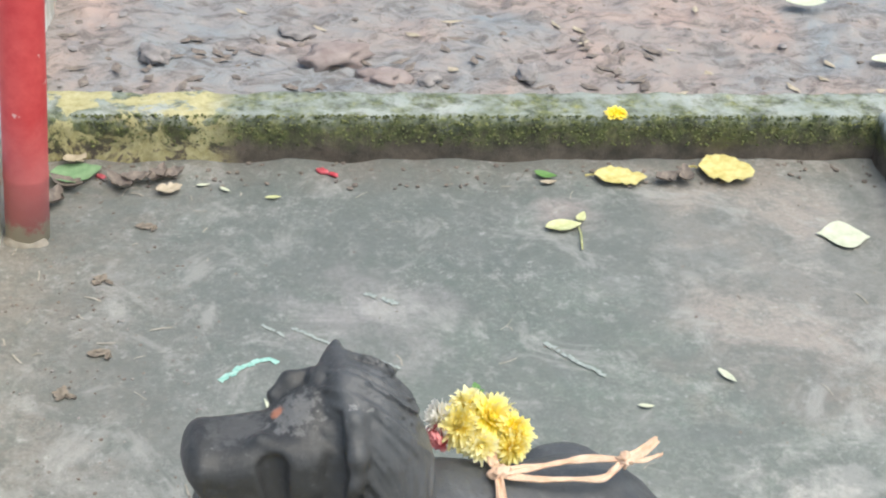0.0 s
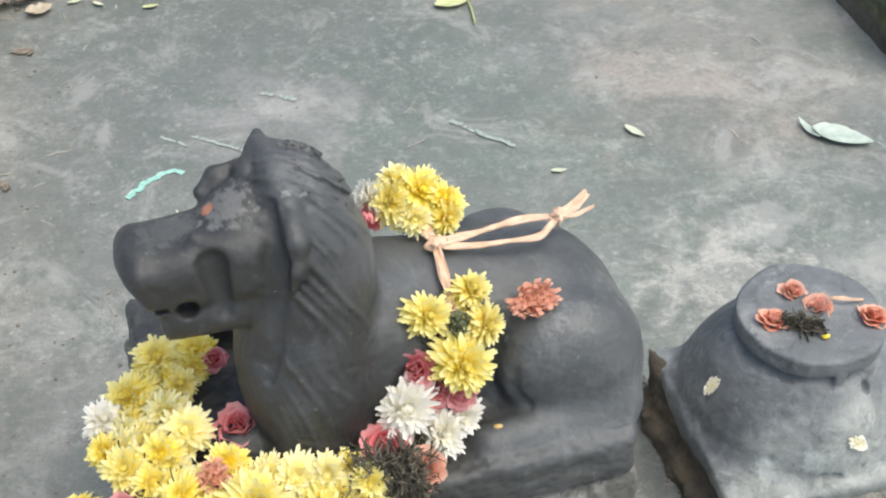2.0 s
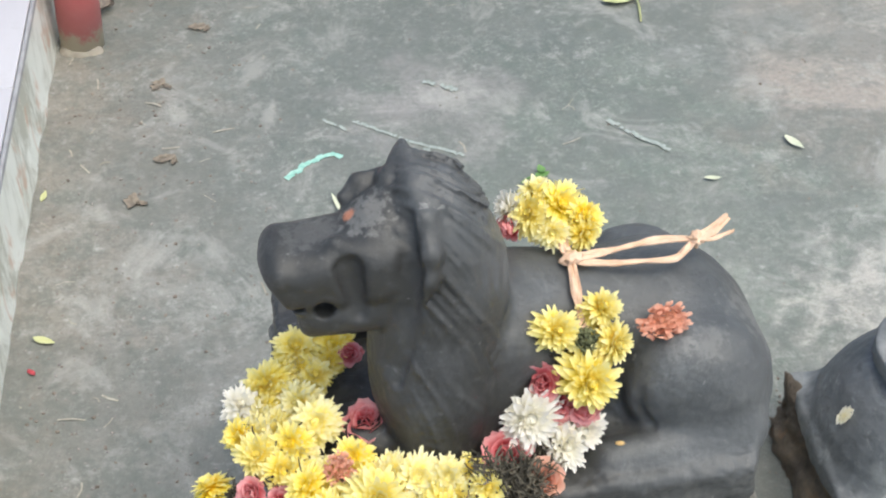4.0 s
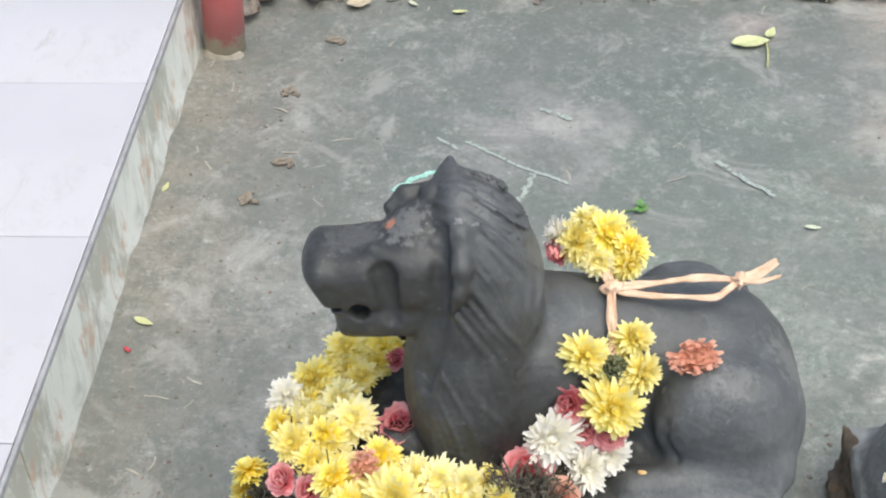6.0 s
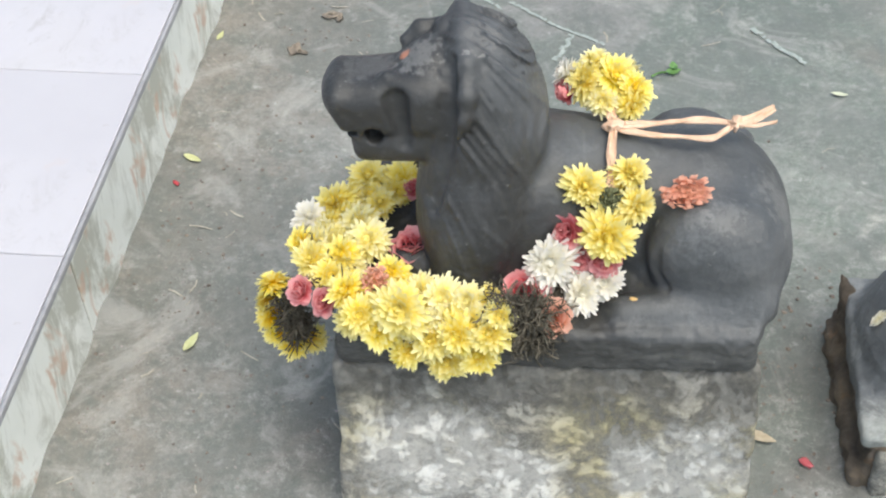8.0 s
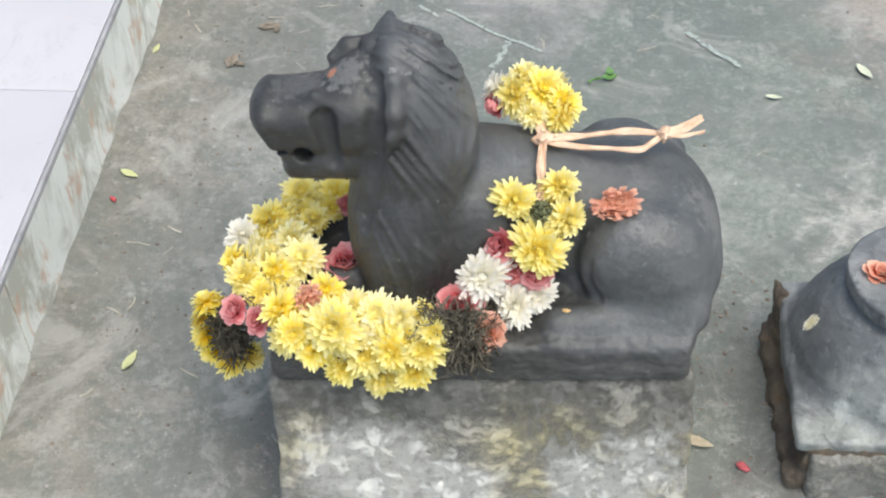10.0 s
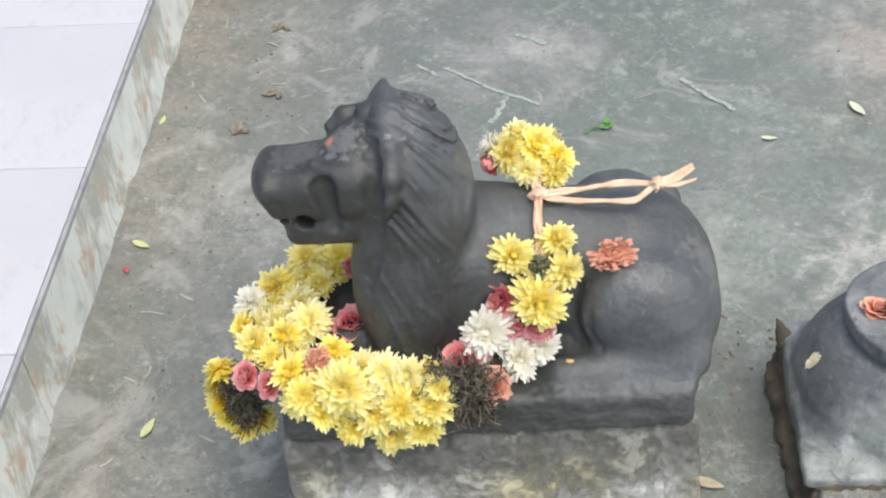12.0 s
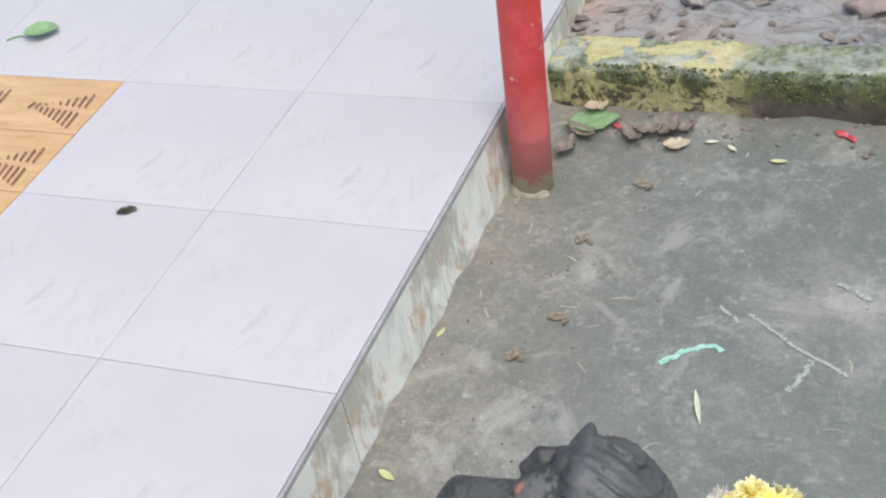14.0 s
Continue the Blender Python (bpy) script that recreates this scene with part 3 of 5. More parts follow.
def statue_field(P):
    x, y, z = P[..., 0], P[..., 1], P[..., 2]
    body = cone(P, (0.19, 0.0, 0.050), (-0.03, -0.012, 0.085), 0.098, 0.105)
    body = smin(body, ellipsoid(P, (0.203, -0.012, 0.052), (0.110, 0.125, 0.096)), 0.04)
    body = smin(body, ellipsoid(P, (0.195, 0.104, 0.036), (0.080, 0.050, 0.080), 0, 12), 0.012)
    body = smin(body, ellipsoid(P, (0.262, -0.03, 0.022), (0.062, 0.138, 0.070)), 0.03)
    # chest behind the mane
    body = smin(body, cone(P, (-0.035, -0.045, 0.10), (-0.055, -0.085, 0.03), 0.088, 0.075), 0.04)
    # the near thigh: a full round with a crease along its front, running out into the rump
    thigh = ellipsoid(P, (0.210, -0.104, 0.058), (0.082, 0.066, 0.084), 6, 10)
    thigh = smin(thigh, ellipsoid(P, (0.255, -0.092, 0.050), (0.062, 0.076, 0.078)), 0.03)
    body = -smin(-body, ellipsoid(P, (0.150, -0.118, 0.070), (0.050, 0.030, 0.090), 0, 14), 0.012)
    body = smin(body, thigh, 0.022)
    crease = [(0.186, -0.128, 0.150), (0.152, -0.136, 0.135), (0.130, -0.140, 0.098), (0.132, -0.146, 0.050), (0.158, -0.160, 0.022)]
    for p, q in zip(crease, crease[1:]):
        body = -smin(-body, cone(P, p, q, 0.012, 0.012), 0.006)
    for s in (-1, 1):
        body = smin(body, cone(P, (0.27, s * 0.160, 0.010), (0.10, s * 0.172, 0.006), 0.028, 0.018), 0.022)
        body = smin(body, cone(P, (-0.07, s * 0.110, 0.03), (-0.19, s * 0.105, 0.026), 0.033, 0.028), 0.02)
        body = smin(body, cone(P, (-0.19, s * 0.105, 0.022), (-0.10, s * 0.16, 0.015), 0.026, 0.018), 0.02)
    # mane: a hood from the crest down to a point on the chest
    mane = ellipsoid(P, (-0.089, -0.018, 0.232), (0.082, 0.103, 0.128), 0, 4)
    mane = smin(mane, cone(P, (-0.088, -0.052, 0.185), (-0.096, -0.085, 0.10), 0.074, 0.076), 0.04)
    mane = smin(mane, cone(P, (-0.092, -0.075, 0.12), (-0.103, -0.125, 0.040), 0.077, 0.054), 0.03)
    depth = 0.0030 + 0.0066 * np.clip((z - 0.19) * 9, 0, 1)
    depth = depth * np.clip((x + 0.150) * 40, 0.15, 1)
    mane = mane - depth * (locks(x, y, z) - 0.62)
    # its front is a hollow face between the cheek and the raised rim
    hollow = cone(P, (-0.172, -0.100, 0.350), (-0.168, -0.138, 0.165), 0.040, 0.026)
    mane = -smin(-mane, hollow, 0.006)
    rim = [((-0.111, 0.038, 0.357), 0.003), ((-0.112, 0.018, 0.346), 0.012), ((-0.107, -0.030, 0.345), 0.013), ((-0.103, -0.072, 0.334), 0.011),
           ((-0.102, -0.102, 0.308), 0.010), ((-0.106, -0.116, 0.282), 0.008), ((-0.112, -0.122, 0.262), 0.004)]
    for (p, ra), (q, rb) in zip(rim, rim[1:]):
        mane = smin(mane, cone(P, p, q, ra, rb), 0.013)
    front = [((-0.112, 0.036, 0.352), 0.005), ((-0.134, 0.000, 0.338), 0.010), ((-0.144, -0.050, 0.322), 0.008), ((-0.148, -0.080, 0.296), 0.005)]
    for (p, ra), (q, rb) in zip(front, front[1:]):
        mane = smin(mane, cone(P, p, q, ra, rb), 0.010)
    # the ear's cup behind the rim
    mane = -smin(-mane, cone(P, (-0.124, -0.070, 0.338), (-0.123, -0.112, 0.284), 0.011, 0.009), 0.004)
    body = smin(body, mane, 0.010)
    # head: blunt muzzle, jaw, cheek and skull
    head = block(P, (-0.205, -0.048, 0.267), (0.080, 0.050, 0.041), 0.026, -3, 9)
    d = (x + 0.2835) * -0.85 + (z - 0.276) * -0.52
    head = -smin(-head, -d, 0.012)
    head = smin(head, ellipsoid(P, (-0.264, -0.050, 0.288), (0.022, 0.046, 0.020), 0, 9), 0.008)
    head = smin(head, block(P, (-0.196, -0.052, 0.214), (0.055, 0.046, 0.026), 0.021, -3, 2), 0.008)
    head = smin(head, ellipsoid(P, (-0.148, -0.042, 0.255), (0.052, 0.052, 0.070)), 0.018)
    head = smin(head, ellipsoid(P, (-0.146, -0.020, 0.296), (0.038, 0.046, 0.040)), 0.016)
    # brows: a blade over the far eye, a lid over the near eye's tall hollow, and folds behind it
    head = smin(head, cone(P, (-0.184, 0.000, 0.318), (-0.166, 0.010, 0.331), 0.007, 0.007), 0.012)
    head = smin(head, cone(P, (-0.166, 0.010, 0.331), (-0.140, 0.016, 0.336), 0.007, 0.006), 0.014)
    head = smin(head, cone(P, (-0.202, -0.066, 0.309), (-0.168, -0.084, 0.303), 0.007, 0.005), 0.012)
    head = -smin(-head, cone(P, (-0.191, -0.097, 0.294), (-0.182, -0.099, 0.228), 0.017, 0.009), 0.007)
    # mouth: a deep round hole at its corner and a narrow slot to the front
    head = np.maximum(head, -cone(P, (-0.224, -0.16, 0.243), (-0.220, -0.078, 0.236), 0.0165, 0.012))
    head = np.maximum(head, -block(P, (-0.270, -0.055, 0.238), (0.030, 0.075, 0.0045), 0.004, 0, 6))
    body = smin(body, head, 0.006)
    # the deep channel between cheek and mane, under the ear's rim
    cut = [((-0.128, -0.066, 0.350), 0.006), ((-0.125, -0.094, 0.322), 0.012), ((-0.126, -0.109, 0.288), 0.015), ((-0.132, -0.119, 0.240), 0.015), ((-0.139, -0.128, 0.190), 0.012),
           ((-0.149, -0.132, 0.145), 0.007)]
    for (p, ra), (q, rb) in zip(cut, cut[1:]):
        body = -smin(-body, cone(P, p, q, ra, rb), 0.004)
    slab = block(P, (-0.003, -0.005, -0.03), (0.278, 0.212, 0.034), 0.012)
    return smin(body, slab, 0.030)


statue = part("animal_statue", roughen(surface("animal_statue", statue_field, (-0.32, -0.25, -0.072), (0.36, 0.24, 0.40), 0.0031, STONE),
                                        lambda p: 0.0010 if p.z > 0.01 else 0.0034, 40, 120), STONE, at=STATUE)
tagged(statue, "black stone reclining maned animal statue on a slab", "statue")

pedestal_bm = worn_block(0.575, 0.425, 0.262, 0.007, 0.012, 0.006, 4, 0.012)
for v in pedestal_bm.verts:
    if v.co.y < 0:
        v.co.y -= 0.075 * (1 - v.co.z / 0.262) * min(1, -v.co.y / 0.2)
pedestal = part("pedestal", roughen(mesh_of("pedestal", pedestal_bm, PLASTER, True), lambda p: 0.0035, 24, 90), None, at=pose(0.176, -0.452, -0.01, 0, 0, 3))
tagged(pedestal, "stained cream plaster pedestal with flaking paint", "pedestal")


# ---- the bell-shaped stone beside it ----
def bell_field(P):
    x, y, z = P[..., 0], P[..., 1], P[..., 2]
    r = np.sqrt(x * x + y * y)
    dome = ellipsoid(P, (0, 0, 0.0), (0.166, 0.168, 0.150))
    dome = smin(dome, cone(P, (0, 0, 0.0), (0, 0, 0.045), 0.152, 0.136), 0.02)
    # the square skirt that runs out to the corners of the plinth
    dome = smin(dome, block(P, (0.004, -0.026, 0.0), (0.170, 0.155, 0.013), 0.006), 0.024)
    neck = np.maximum(r - 0.086, np.abs(z - 0.133) - 0.026)
    body = smin(dome, neck, 0.008)
    # worn gap under the flat top, broken in places
    a = np.arctan2(y, x)
    body = np.maximum(body, -(np.sqrt((r - 0.101) ** 2 + (z - 0.138) ** 2) - 0.0075 - 0.0045 * np.sin(a * 3 + 1) * np.sin(a * 7)))
    disc = np.maximum(r - 0.098 - 0.0015 * np.sin(a * 5), np.abs(z - 0.160) - 0.012) - 0.0025
    lug = block(P, (0.002, -0.094, 0.138), (0.008, 0.008, 0.014), 0.003)
    body = np.minimum(np.minimum(body, lug), disc)
    # a lost chip beside the neck and pits low on the front
    body = np.maximum(body, -ellipsoid(P, (0.040, -0.104, 0.122), (0.007, 0.010, 0.012)))
    body = np.maximum(body, -ellipsoid(P, (-0.098, -0.134, 0.040), (0.007, 0.010, 0.008)))
    body = np.maximum(body, -ellipsoid(P, (-0.020, -0.166, 0.022), (0.018, 0.008, 0.006)))
    return smin(body, disc, 0.003)


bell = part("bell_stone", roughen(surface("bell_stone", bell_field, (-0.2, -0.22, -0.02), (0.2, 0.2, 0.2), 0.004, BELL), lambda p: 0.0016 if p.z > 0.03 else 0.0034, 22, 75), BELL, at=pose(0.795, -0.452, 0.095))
tagged(bell, "grey domed offering stone with a flat round top", "offering stone")


def base_field(P):
    x, y, z = P[..., 0], P[..., 1], P[..., 2]
    top = 0.090 + 0.04 * np.maximum(0, y + 0.02)
    b = block(P, (0, 0, 0.03), (0.166, 0.152, 0.074), 0.006)
    b = np.maximum(b, z - top)
    b = smin(b, block(P, (-0.158, 0.0, 0.008), (0.026, 0.150, 0.024), 0.010), 0.020)
    tip = cone(P, (-0.140, 0.110, 0.060), (-0.172, 0.150, 0.124), 0.034, 0.003)
    return smin(b, tip, 0.006)


base = thing("rough_plinth", pose(0.80, -0.478, 0.0, 0, 0, 3), "broken brown rough stone plinth under a domed stone", "plinth")
part("body", roughen(surface("plinth_body", base_field, (-0.23, -0.19, -0.04), (0.22, 0.19, 0.15), 0.0042, BASE), lambda p: 0.008 if p.z < 0.09 else 0.003, 34, 95), BASE, base)
part("plaster_front", roughen(mesh_of("plaster_front", worn_block(0.320, 0.034, 0.094, 0.006, 0.008, 0.004, 9, 0.008), PLASTER, True), lambda p: 0.003, 30, 90), None, base, "stained cream plaster front", at=pose(0.004, -0.150, -0.008))

# ---- the red post ----
def tube(points, radii, sides=24):
    bm = bmesh.new()
    rings = []
    for p, r in zip(points, radii):
        rings.append([bm.verts.new((p[0] + r * math.cos(2 * math.pi * i / sides), p[1] + r * math.sin(2 * math.pi * i / sides), p[2])) for i in range(sides)])
    for a, b in zip(rings, rings[1:]):
        for i in range(sides):
            bm.faces.new((a[i], a[(i + 1) % sides], b[(i + 1) % sides], b[i]))
    bm.faces.new(rings[0][::-1]), bm.faces.new(rings[-1])
    return bm


post = thing("red_post", pose(-0.509, 0.858, 0, 0, 4.2, 0), "round steel post in faded red paint", "post")
part("shaft", tube([(0, 0, z) for z in (0.0, 0.145, 0.150, 0.156, 0.162, 2.6)], [0.045, 0.045, 0.0462, 0.0462, 0.045, 0.045], 40), RED, post, smooth=True)
collar = worn_block(0.104, 0.104, 0.056, 0.006, 0.026, 0.014, 7)
for v in collar.verts:
    k = 1.0 if v.co.z < 0.02 else 0.86
    v.co.x, v.co.y = v.co.x * k, v.co.y * k
part("foot", collar, CEMENT, post, "crumbling cement foot", smooth=True, at=pose(0, 0, -0.037))


# ---- flowers ----
def flower_mat(name, core, mid, rim, radius=0.026, vary=0.12):
    """Petals whose colour runs from the heart of the flower to the rim."""
    m = Mat(name, 0.55, spec=0.3)
    d = m.t.nodes.new("ShaderNodeVectorMath")
    d.operation = "LENGTH"
    m.link(m.co, d.inputs[0])
    v = m.math("ADD", m.math("DIVIDE", d.outputs["Value"], radius), m.math("MULTIPLY", m.math("SUBTRACT", m.noise(220, 3), 0.5), 0.5))
    c = m.ramp(v, (0.25, core), (0.65, mid), (1.0, rim))
    hs = m.t.nodes.new("ShaderNodeHueSaturation")
    m.link(c, hs.inputs["Color"])
    m.link(m.math("ADD", 1 - vary * 0.7, m.math("MULTIPLY", m.rand(), vary)), hs.inputs["Value"])
    m.link(m.math("ADD", 0.92, m.math("MULTIPLY", m.rand(), 0.16)), hs.inputs["Saturation"])
    m.color(hs.outputs["Color"])
    # thin petals let some light through
    tr = m.t.nodes.new("ShaderNodeBsdfTranslucent")
    m.link(hs.outputs["Color"], tr.inputs["Color"])
    mx = m.t.nodes.new("ShaderNodeMixShader")
    mx.inputs[0].default_value = 0.28
    m.link(m.b.outputs[0], mx.inputs[1])
    m.link(tr.outputs[0], mx.inputs[2])
    m.link(mx.outputs[0], m.t.nodes["Material Output"].inputs["Surface"])
    return m.m


YELLOW = flower_mat("yellow_petals", (0.98, 0.66, 0.015), (0.98, 0.82, 0.13), (0.98, 0.90, 0.42))
PALE = flower_mat("pale_yellow_petals", (0.98, 0.78, 0.10), (0.98, 0.88, 0.33), (0.98, 0.93, 0.62))
WHITE = flower_mat("white_petals", (0.96, 0.88, 0.52), (0.98, 0.94, 0.78), (0.98, 0.95, 0.88))
PINK = flower_mat("pink_petals", (0.64, 0.12, 0.14), (0.76, 0.19, 0.22), (0.86, 0.43, 0.43), 0.022)
SALMON = flower_mat("salmon_petals", (0.82, 0.56, 0.24), (0.80, 0.38, 0.26), (0.86, 0.52, 0.40), 0.022)
CORAL = flower_mat("withered_coral_petals", (0.60, 0.22, 0.12), (0.78, 0.30, 0.20), (0.88, 0.55, 0.42), 0.022)
RUST = flower_mat("withered_orange_petals", (0.66, 0.28, 0.14), (0.72, 0.31, 0.20), (0.80, 0.46, 0.33), 0.025)
FIBRE = plain("stem_tangle", (0.045, 0.04, 0.028), (0.15, 0.13, 0.095), 60, 0.85, 0.2)
RAFFIA = plain("peach_raffia", (0.62, 0.40, 0.26), (0.78, 0.56, 0.41), 60, 0.5, 0.3)
OLIVE = plain("olive_stems", (0.07, 0.08, 0.035), (0.20, 0.21, 0.10), 60, 0.7, 0.2)
GREEN = plain("green_leaf", (0.10, 0.22, 0.06), (0.17, 0.32, 0.10), 60, 0.5, 0.2)


def add_petal(bm, turn, rise, length, width, root, lift, curl, rng, point=0.5):
    """A cupped petal: root metres from the axis, rising by rise radians and bending by curl along its length."""
    rows, n = [], 4
    p, a = Vector((root, 0, lift)), rise
    for i in range(n):
        f = i / (n - 1)
        w = width * (0.35 + 0.65 * math.sin(math.pi * (0.18 + 0.62 * f))) * (1 if f < 0.99 else point)
        side, up = w / 2, Vector((-math.sin(a), 0, math.cos(a)))
        rows.append([p + Vector((0, -side, 0)) + up * side * 0.35, p - up * side * 0.1, p + Vector((0, side, 0)) + up * side * 0.35])
        p = p + Vector((math.cos(a), 0, math.sin(a))) * (length / (n - 1))
        a += curl / (n - 1)
    spin = Matrix.Rotation(turn, 3, "Z")
    vs = [[bm.verts.new(spin @ (q + Vector((rng.uniform(-1, 1), rng.uniform(-1, 1), rng.uniform(-1, 1))) * length * 0.03)) for q in r] for r in rows]
    for r0, r1 in zip(vs, vs[1:]):
        for i in (0, 1):
            bm.faces.new((r0[i], r0[i + 1], r1[i + 1], r1[i]))


def daisy(seed, material, name="chrysanthemum"):
    """A full double flower, 5 cm across, its face towards +z."""
    rng = random.Random(seed)
    bm = bmesh.new()
    for count, rise, length, lift in ((26, -0.5, 0.0225, 0.003), (28, -0.15, 0.0240, 0.005), (26, 0.15, 0.0235, 0.007), (24, 0.45, 0.021, 0.009), (20, 0.8, 0.0175, 0.010), (16, 1.1, 0.014, 0.011), (10, 1.4, 0.011, 0.011)):
        off = rng.uniform(0, 1)
        for i in range(count):
            add_petal(bm, 2 * math.pi * (i + off + rng.uniform(-0.25, 0.25)) / count, rise + rng.uniform(-0.28, 0.28), length * rng.uniform(0.75, 1.15),
                      rng.uniform(0.0050, 0.0080), 0.002, lift, rng.uniform(-0.6, 0.45), rng, 0.4)
    heart = bmesh.ops.create_icosphere(bm, subdivisions=2, radius=1)["verts"]
    for v in heart:
        k = 1 + 0.3 * noise.noise(v.co * 3 + Vector((seed, 0, 0)))
        v.co = Vector((v.co.x * 0.0065 * k, v.co.y * 0.0065 * k, 0.0135 + v.co.z * 0.006 * k))
    return mesh_of(name, bm, material, True)


def rose(seed, material, name="rose", ruffle=1.0):
    """A cup of broad, rolled petals, 4.5 cm across."""
    rng = random.Random(seed)
    bm = bmesh.new()
    for count, rise, length, root, lift in ((6, 0.25, 0.021, 0.002, 0.0), (6, 0.7, 0.020, 0.003, 0.002), (5, 1.05, 0.019, 0.003, 0.004), (4, 1.35, 0.017, 0.002, 0.006), (3, 1.6, 0.015, 0.001, 0.007)):
        off = rng.uniform(0, 1)
        for i in range(count):
            add_petal(bm, 2 * math.pi * (i + off) / count, rise + rng.uniform(-0.2, 0.2), length * rng.uniform(0.85, 1.1), 0.021 * rng.uniform(0.8, 1.1) * (1.2 - 0.4 * ruffle + 0.2),
                      root, lift, rng.uniform(-0.8, 0.9), rng, 0.7)
    return mesh_of(name, bm, material, True)


def withered(seed, material, name="withered_flower"):
    rng = random.Random(seed)
    bm = bmesh.new()
    for k in range(300):
        add_petal(bm, rng.uniform(0, 6.3), rng.uniform(-0.1, 1.5), rng.uniform(0.003, 0.0075), rng.uniform(0.0025, 0.0055), rng.uniform(0.001, 0.016), rng.uniform(0, 0.012), rng.uniform(-2.6, 2.6), rng, 0.8)
    return mesh_of(name, bm, material, True)


def tangle(count, middle, size, seed, length=0.030, thick=0.0009):
    """A tangle of short bent stems round a middle line of points."""
    rng = random.Random(seed)
    bm = bmesh.new()
    for k in range(count):
        f = rng.uniform(0, len(middle) - 1.001)
        i = int(f)
        p = Vector(middle[i]).lerp(Vector(middle[i + 1]), f - i)
        while True:
            o = Vector([rng.uniform(-1, 1) for _ in range(3)])
            if o.length < 1:
                break
        p += Vector((o.x * size[0], o.y * size[1], o.z * size[2]))
        d = Vector([rng.gauss(0, 1) for _ in range(3)]).normalized()
        last = None
        w = thick * rng.uniform(0.6, 1.5)
        for s in range(4):
            a = d.orthogonal().normalized()
            b = d.cross(a)
            ring = [bm.verts.new(p + a * w), bm.verts.new(p - a * w * 0.5 + b * w), bm.verts.new(p - a * w * 0.5 - b * w)]
            if last:
                for j in range(3):
                    bm.faces.new((last[j], last[(j + 1) % 3], ring[(j + 1) % 3], ring[j]))
            last = ring
            p = p + d * (length * rng.uniform(0.2, 0.4))
            d = (d + Vector([rng.gauss(0, 0.35) for _ in range(3)])).normalized()
    return bm


def ribbon(points, width, thick=0.0012, twist=0.0, up=(0, 0, 1)):
    """A flat band of raffia along points, with soft folds."""
    pts = [Vector(p) for p in points]
    fine = []
    for i in range(len(pts) - 1):
        a, b, c, d = pts[max(i - 1, 0)], pts[i], pts[i + 1], pts[min(i + 2, len(pts) - 1)]
        for s in range(8):
            t = s / 8
            fine.append(0.5 * (2 * b + (c - a) * t + (2 * a - 5 * b + 4 * c - d) * t * t + (3 * b - a - 3 * c + d) * t ** 3))
    fine.append(pts[-1])
    bm = bmesh.new()
    last = None
    for i, p in enumerate(fine):
        d = (fine[min(i + 1, len(fine) - 1)] - fine[max(i - 1, 0)]).normalized()
        side = d.cross(Vector(up)).normalized()
        side = Matrix.Rotation(twist * i / len(fine), 3, d) @ side
        n = side.cross(d)
        w = width * 1.3 * (0.8 + 0.35 * noise.noise(p * 60))
        row = []
        for k in range(5):
            f = k / 4 - 0.5
            row.append(p + side * f * w + n * (thick + 0.0016 * math.sin(k * 2.1 + i * 0.35)))
        ring = [bm.verts.new(q) for q in row] + [bm.verts.new(q - n * thick * 1.6) for q in row[::-1]]
        if last:
            for j in range(10):
                bm.faces.new((last[j], last[(j + 1) % 10], ring[(j + 1) % 10], ring[j]))
        else:
            bm.faces.new(ring[::-1])
        last = ring
    bm.faces.new(last)
    return bm


def lump(size, seed, rough=0.35, sub=2):
    bm = bmesh.new()
    bmesh.ops.create_icosphere(bm, subdivisions=sub, radius=1)
    for v in bm.verts:
        k = 1 + rough * noise.noise(v.co * 1.7 + Vector((seed * 7.3, 0, 0)))
        v.co = Vector((v.co.x * size[0], v.co.y * size[1], v.co.z * size[2])) * k
    return bm


MESHES = {
    "Y": [daisy(i, YELLOW) for i in range(4)], "P": [daisy(10 + i, PALE) for i in range(2)], "W": [daisy(20 + i, WHITE) for i in range(2)],
    "R": [rose(30 + i, PINK) for i in range(3)], "S": [rose(40, SALMON)], "D": [withered(50, SALMON)],
}
NAMES = {"Y": "chrysanthemum", "P": "chrysanthemum", "W": "white_flower", "R": "rose", "S": "rose", "D": "withered_flower"}
SIZE = {"Y": 0.05, "P": 0.05, "W": 0.05, "R": 0.042, "S": 0.042, "D": 0.04}
flower_rng = random.Random(5)


def facing(n, spin):
    return Vector(n).to_track_quat("Z", "Y").to_matrix().to_4x4() @ Matrix.Rotation(spin, 4, "Z")


def flower(kind, x, y, z, across, parent, n=(0.0, -0.5, 0.85), jitter=0.35):
    r = flower_rng
    n = Vector(n).normalized() + Vector((r.uniform(-1, 1), r.uniform(-1, 1), r.uniform(-1, 1))) * jitter
    s = across / SIZE[kind] * r.uniform(1.05, 1.28)
    m = Matrix.Translation((x, y, z)) @ facing(n, r.uniform(0, 6.3)) @ Matrix.Diagonal((s, s * r.uniform(0.8, 1.0), s * r.uniform(0.8, 1.1), 1)) @ Matrix.Translation((0, 0, -0.008))
    return part(NAMES[kind], r.choice(MESHES[kind]), None, parent, at=parent.matrix_basis.inverted() @ m)


garland = thing("flower_garland", Matrix.Identity(4), "yellow chrysanthemum, rose and white flower garland round the statue", "garland")
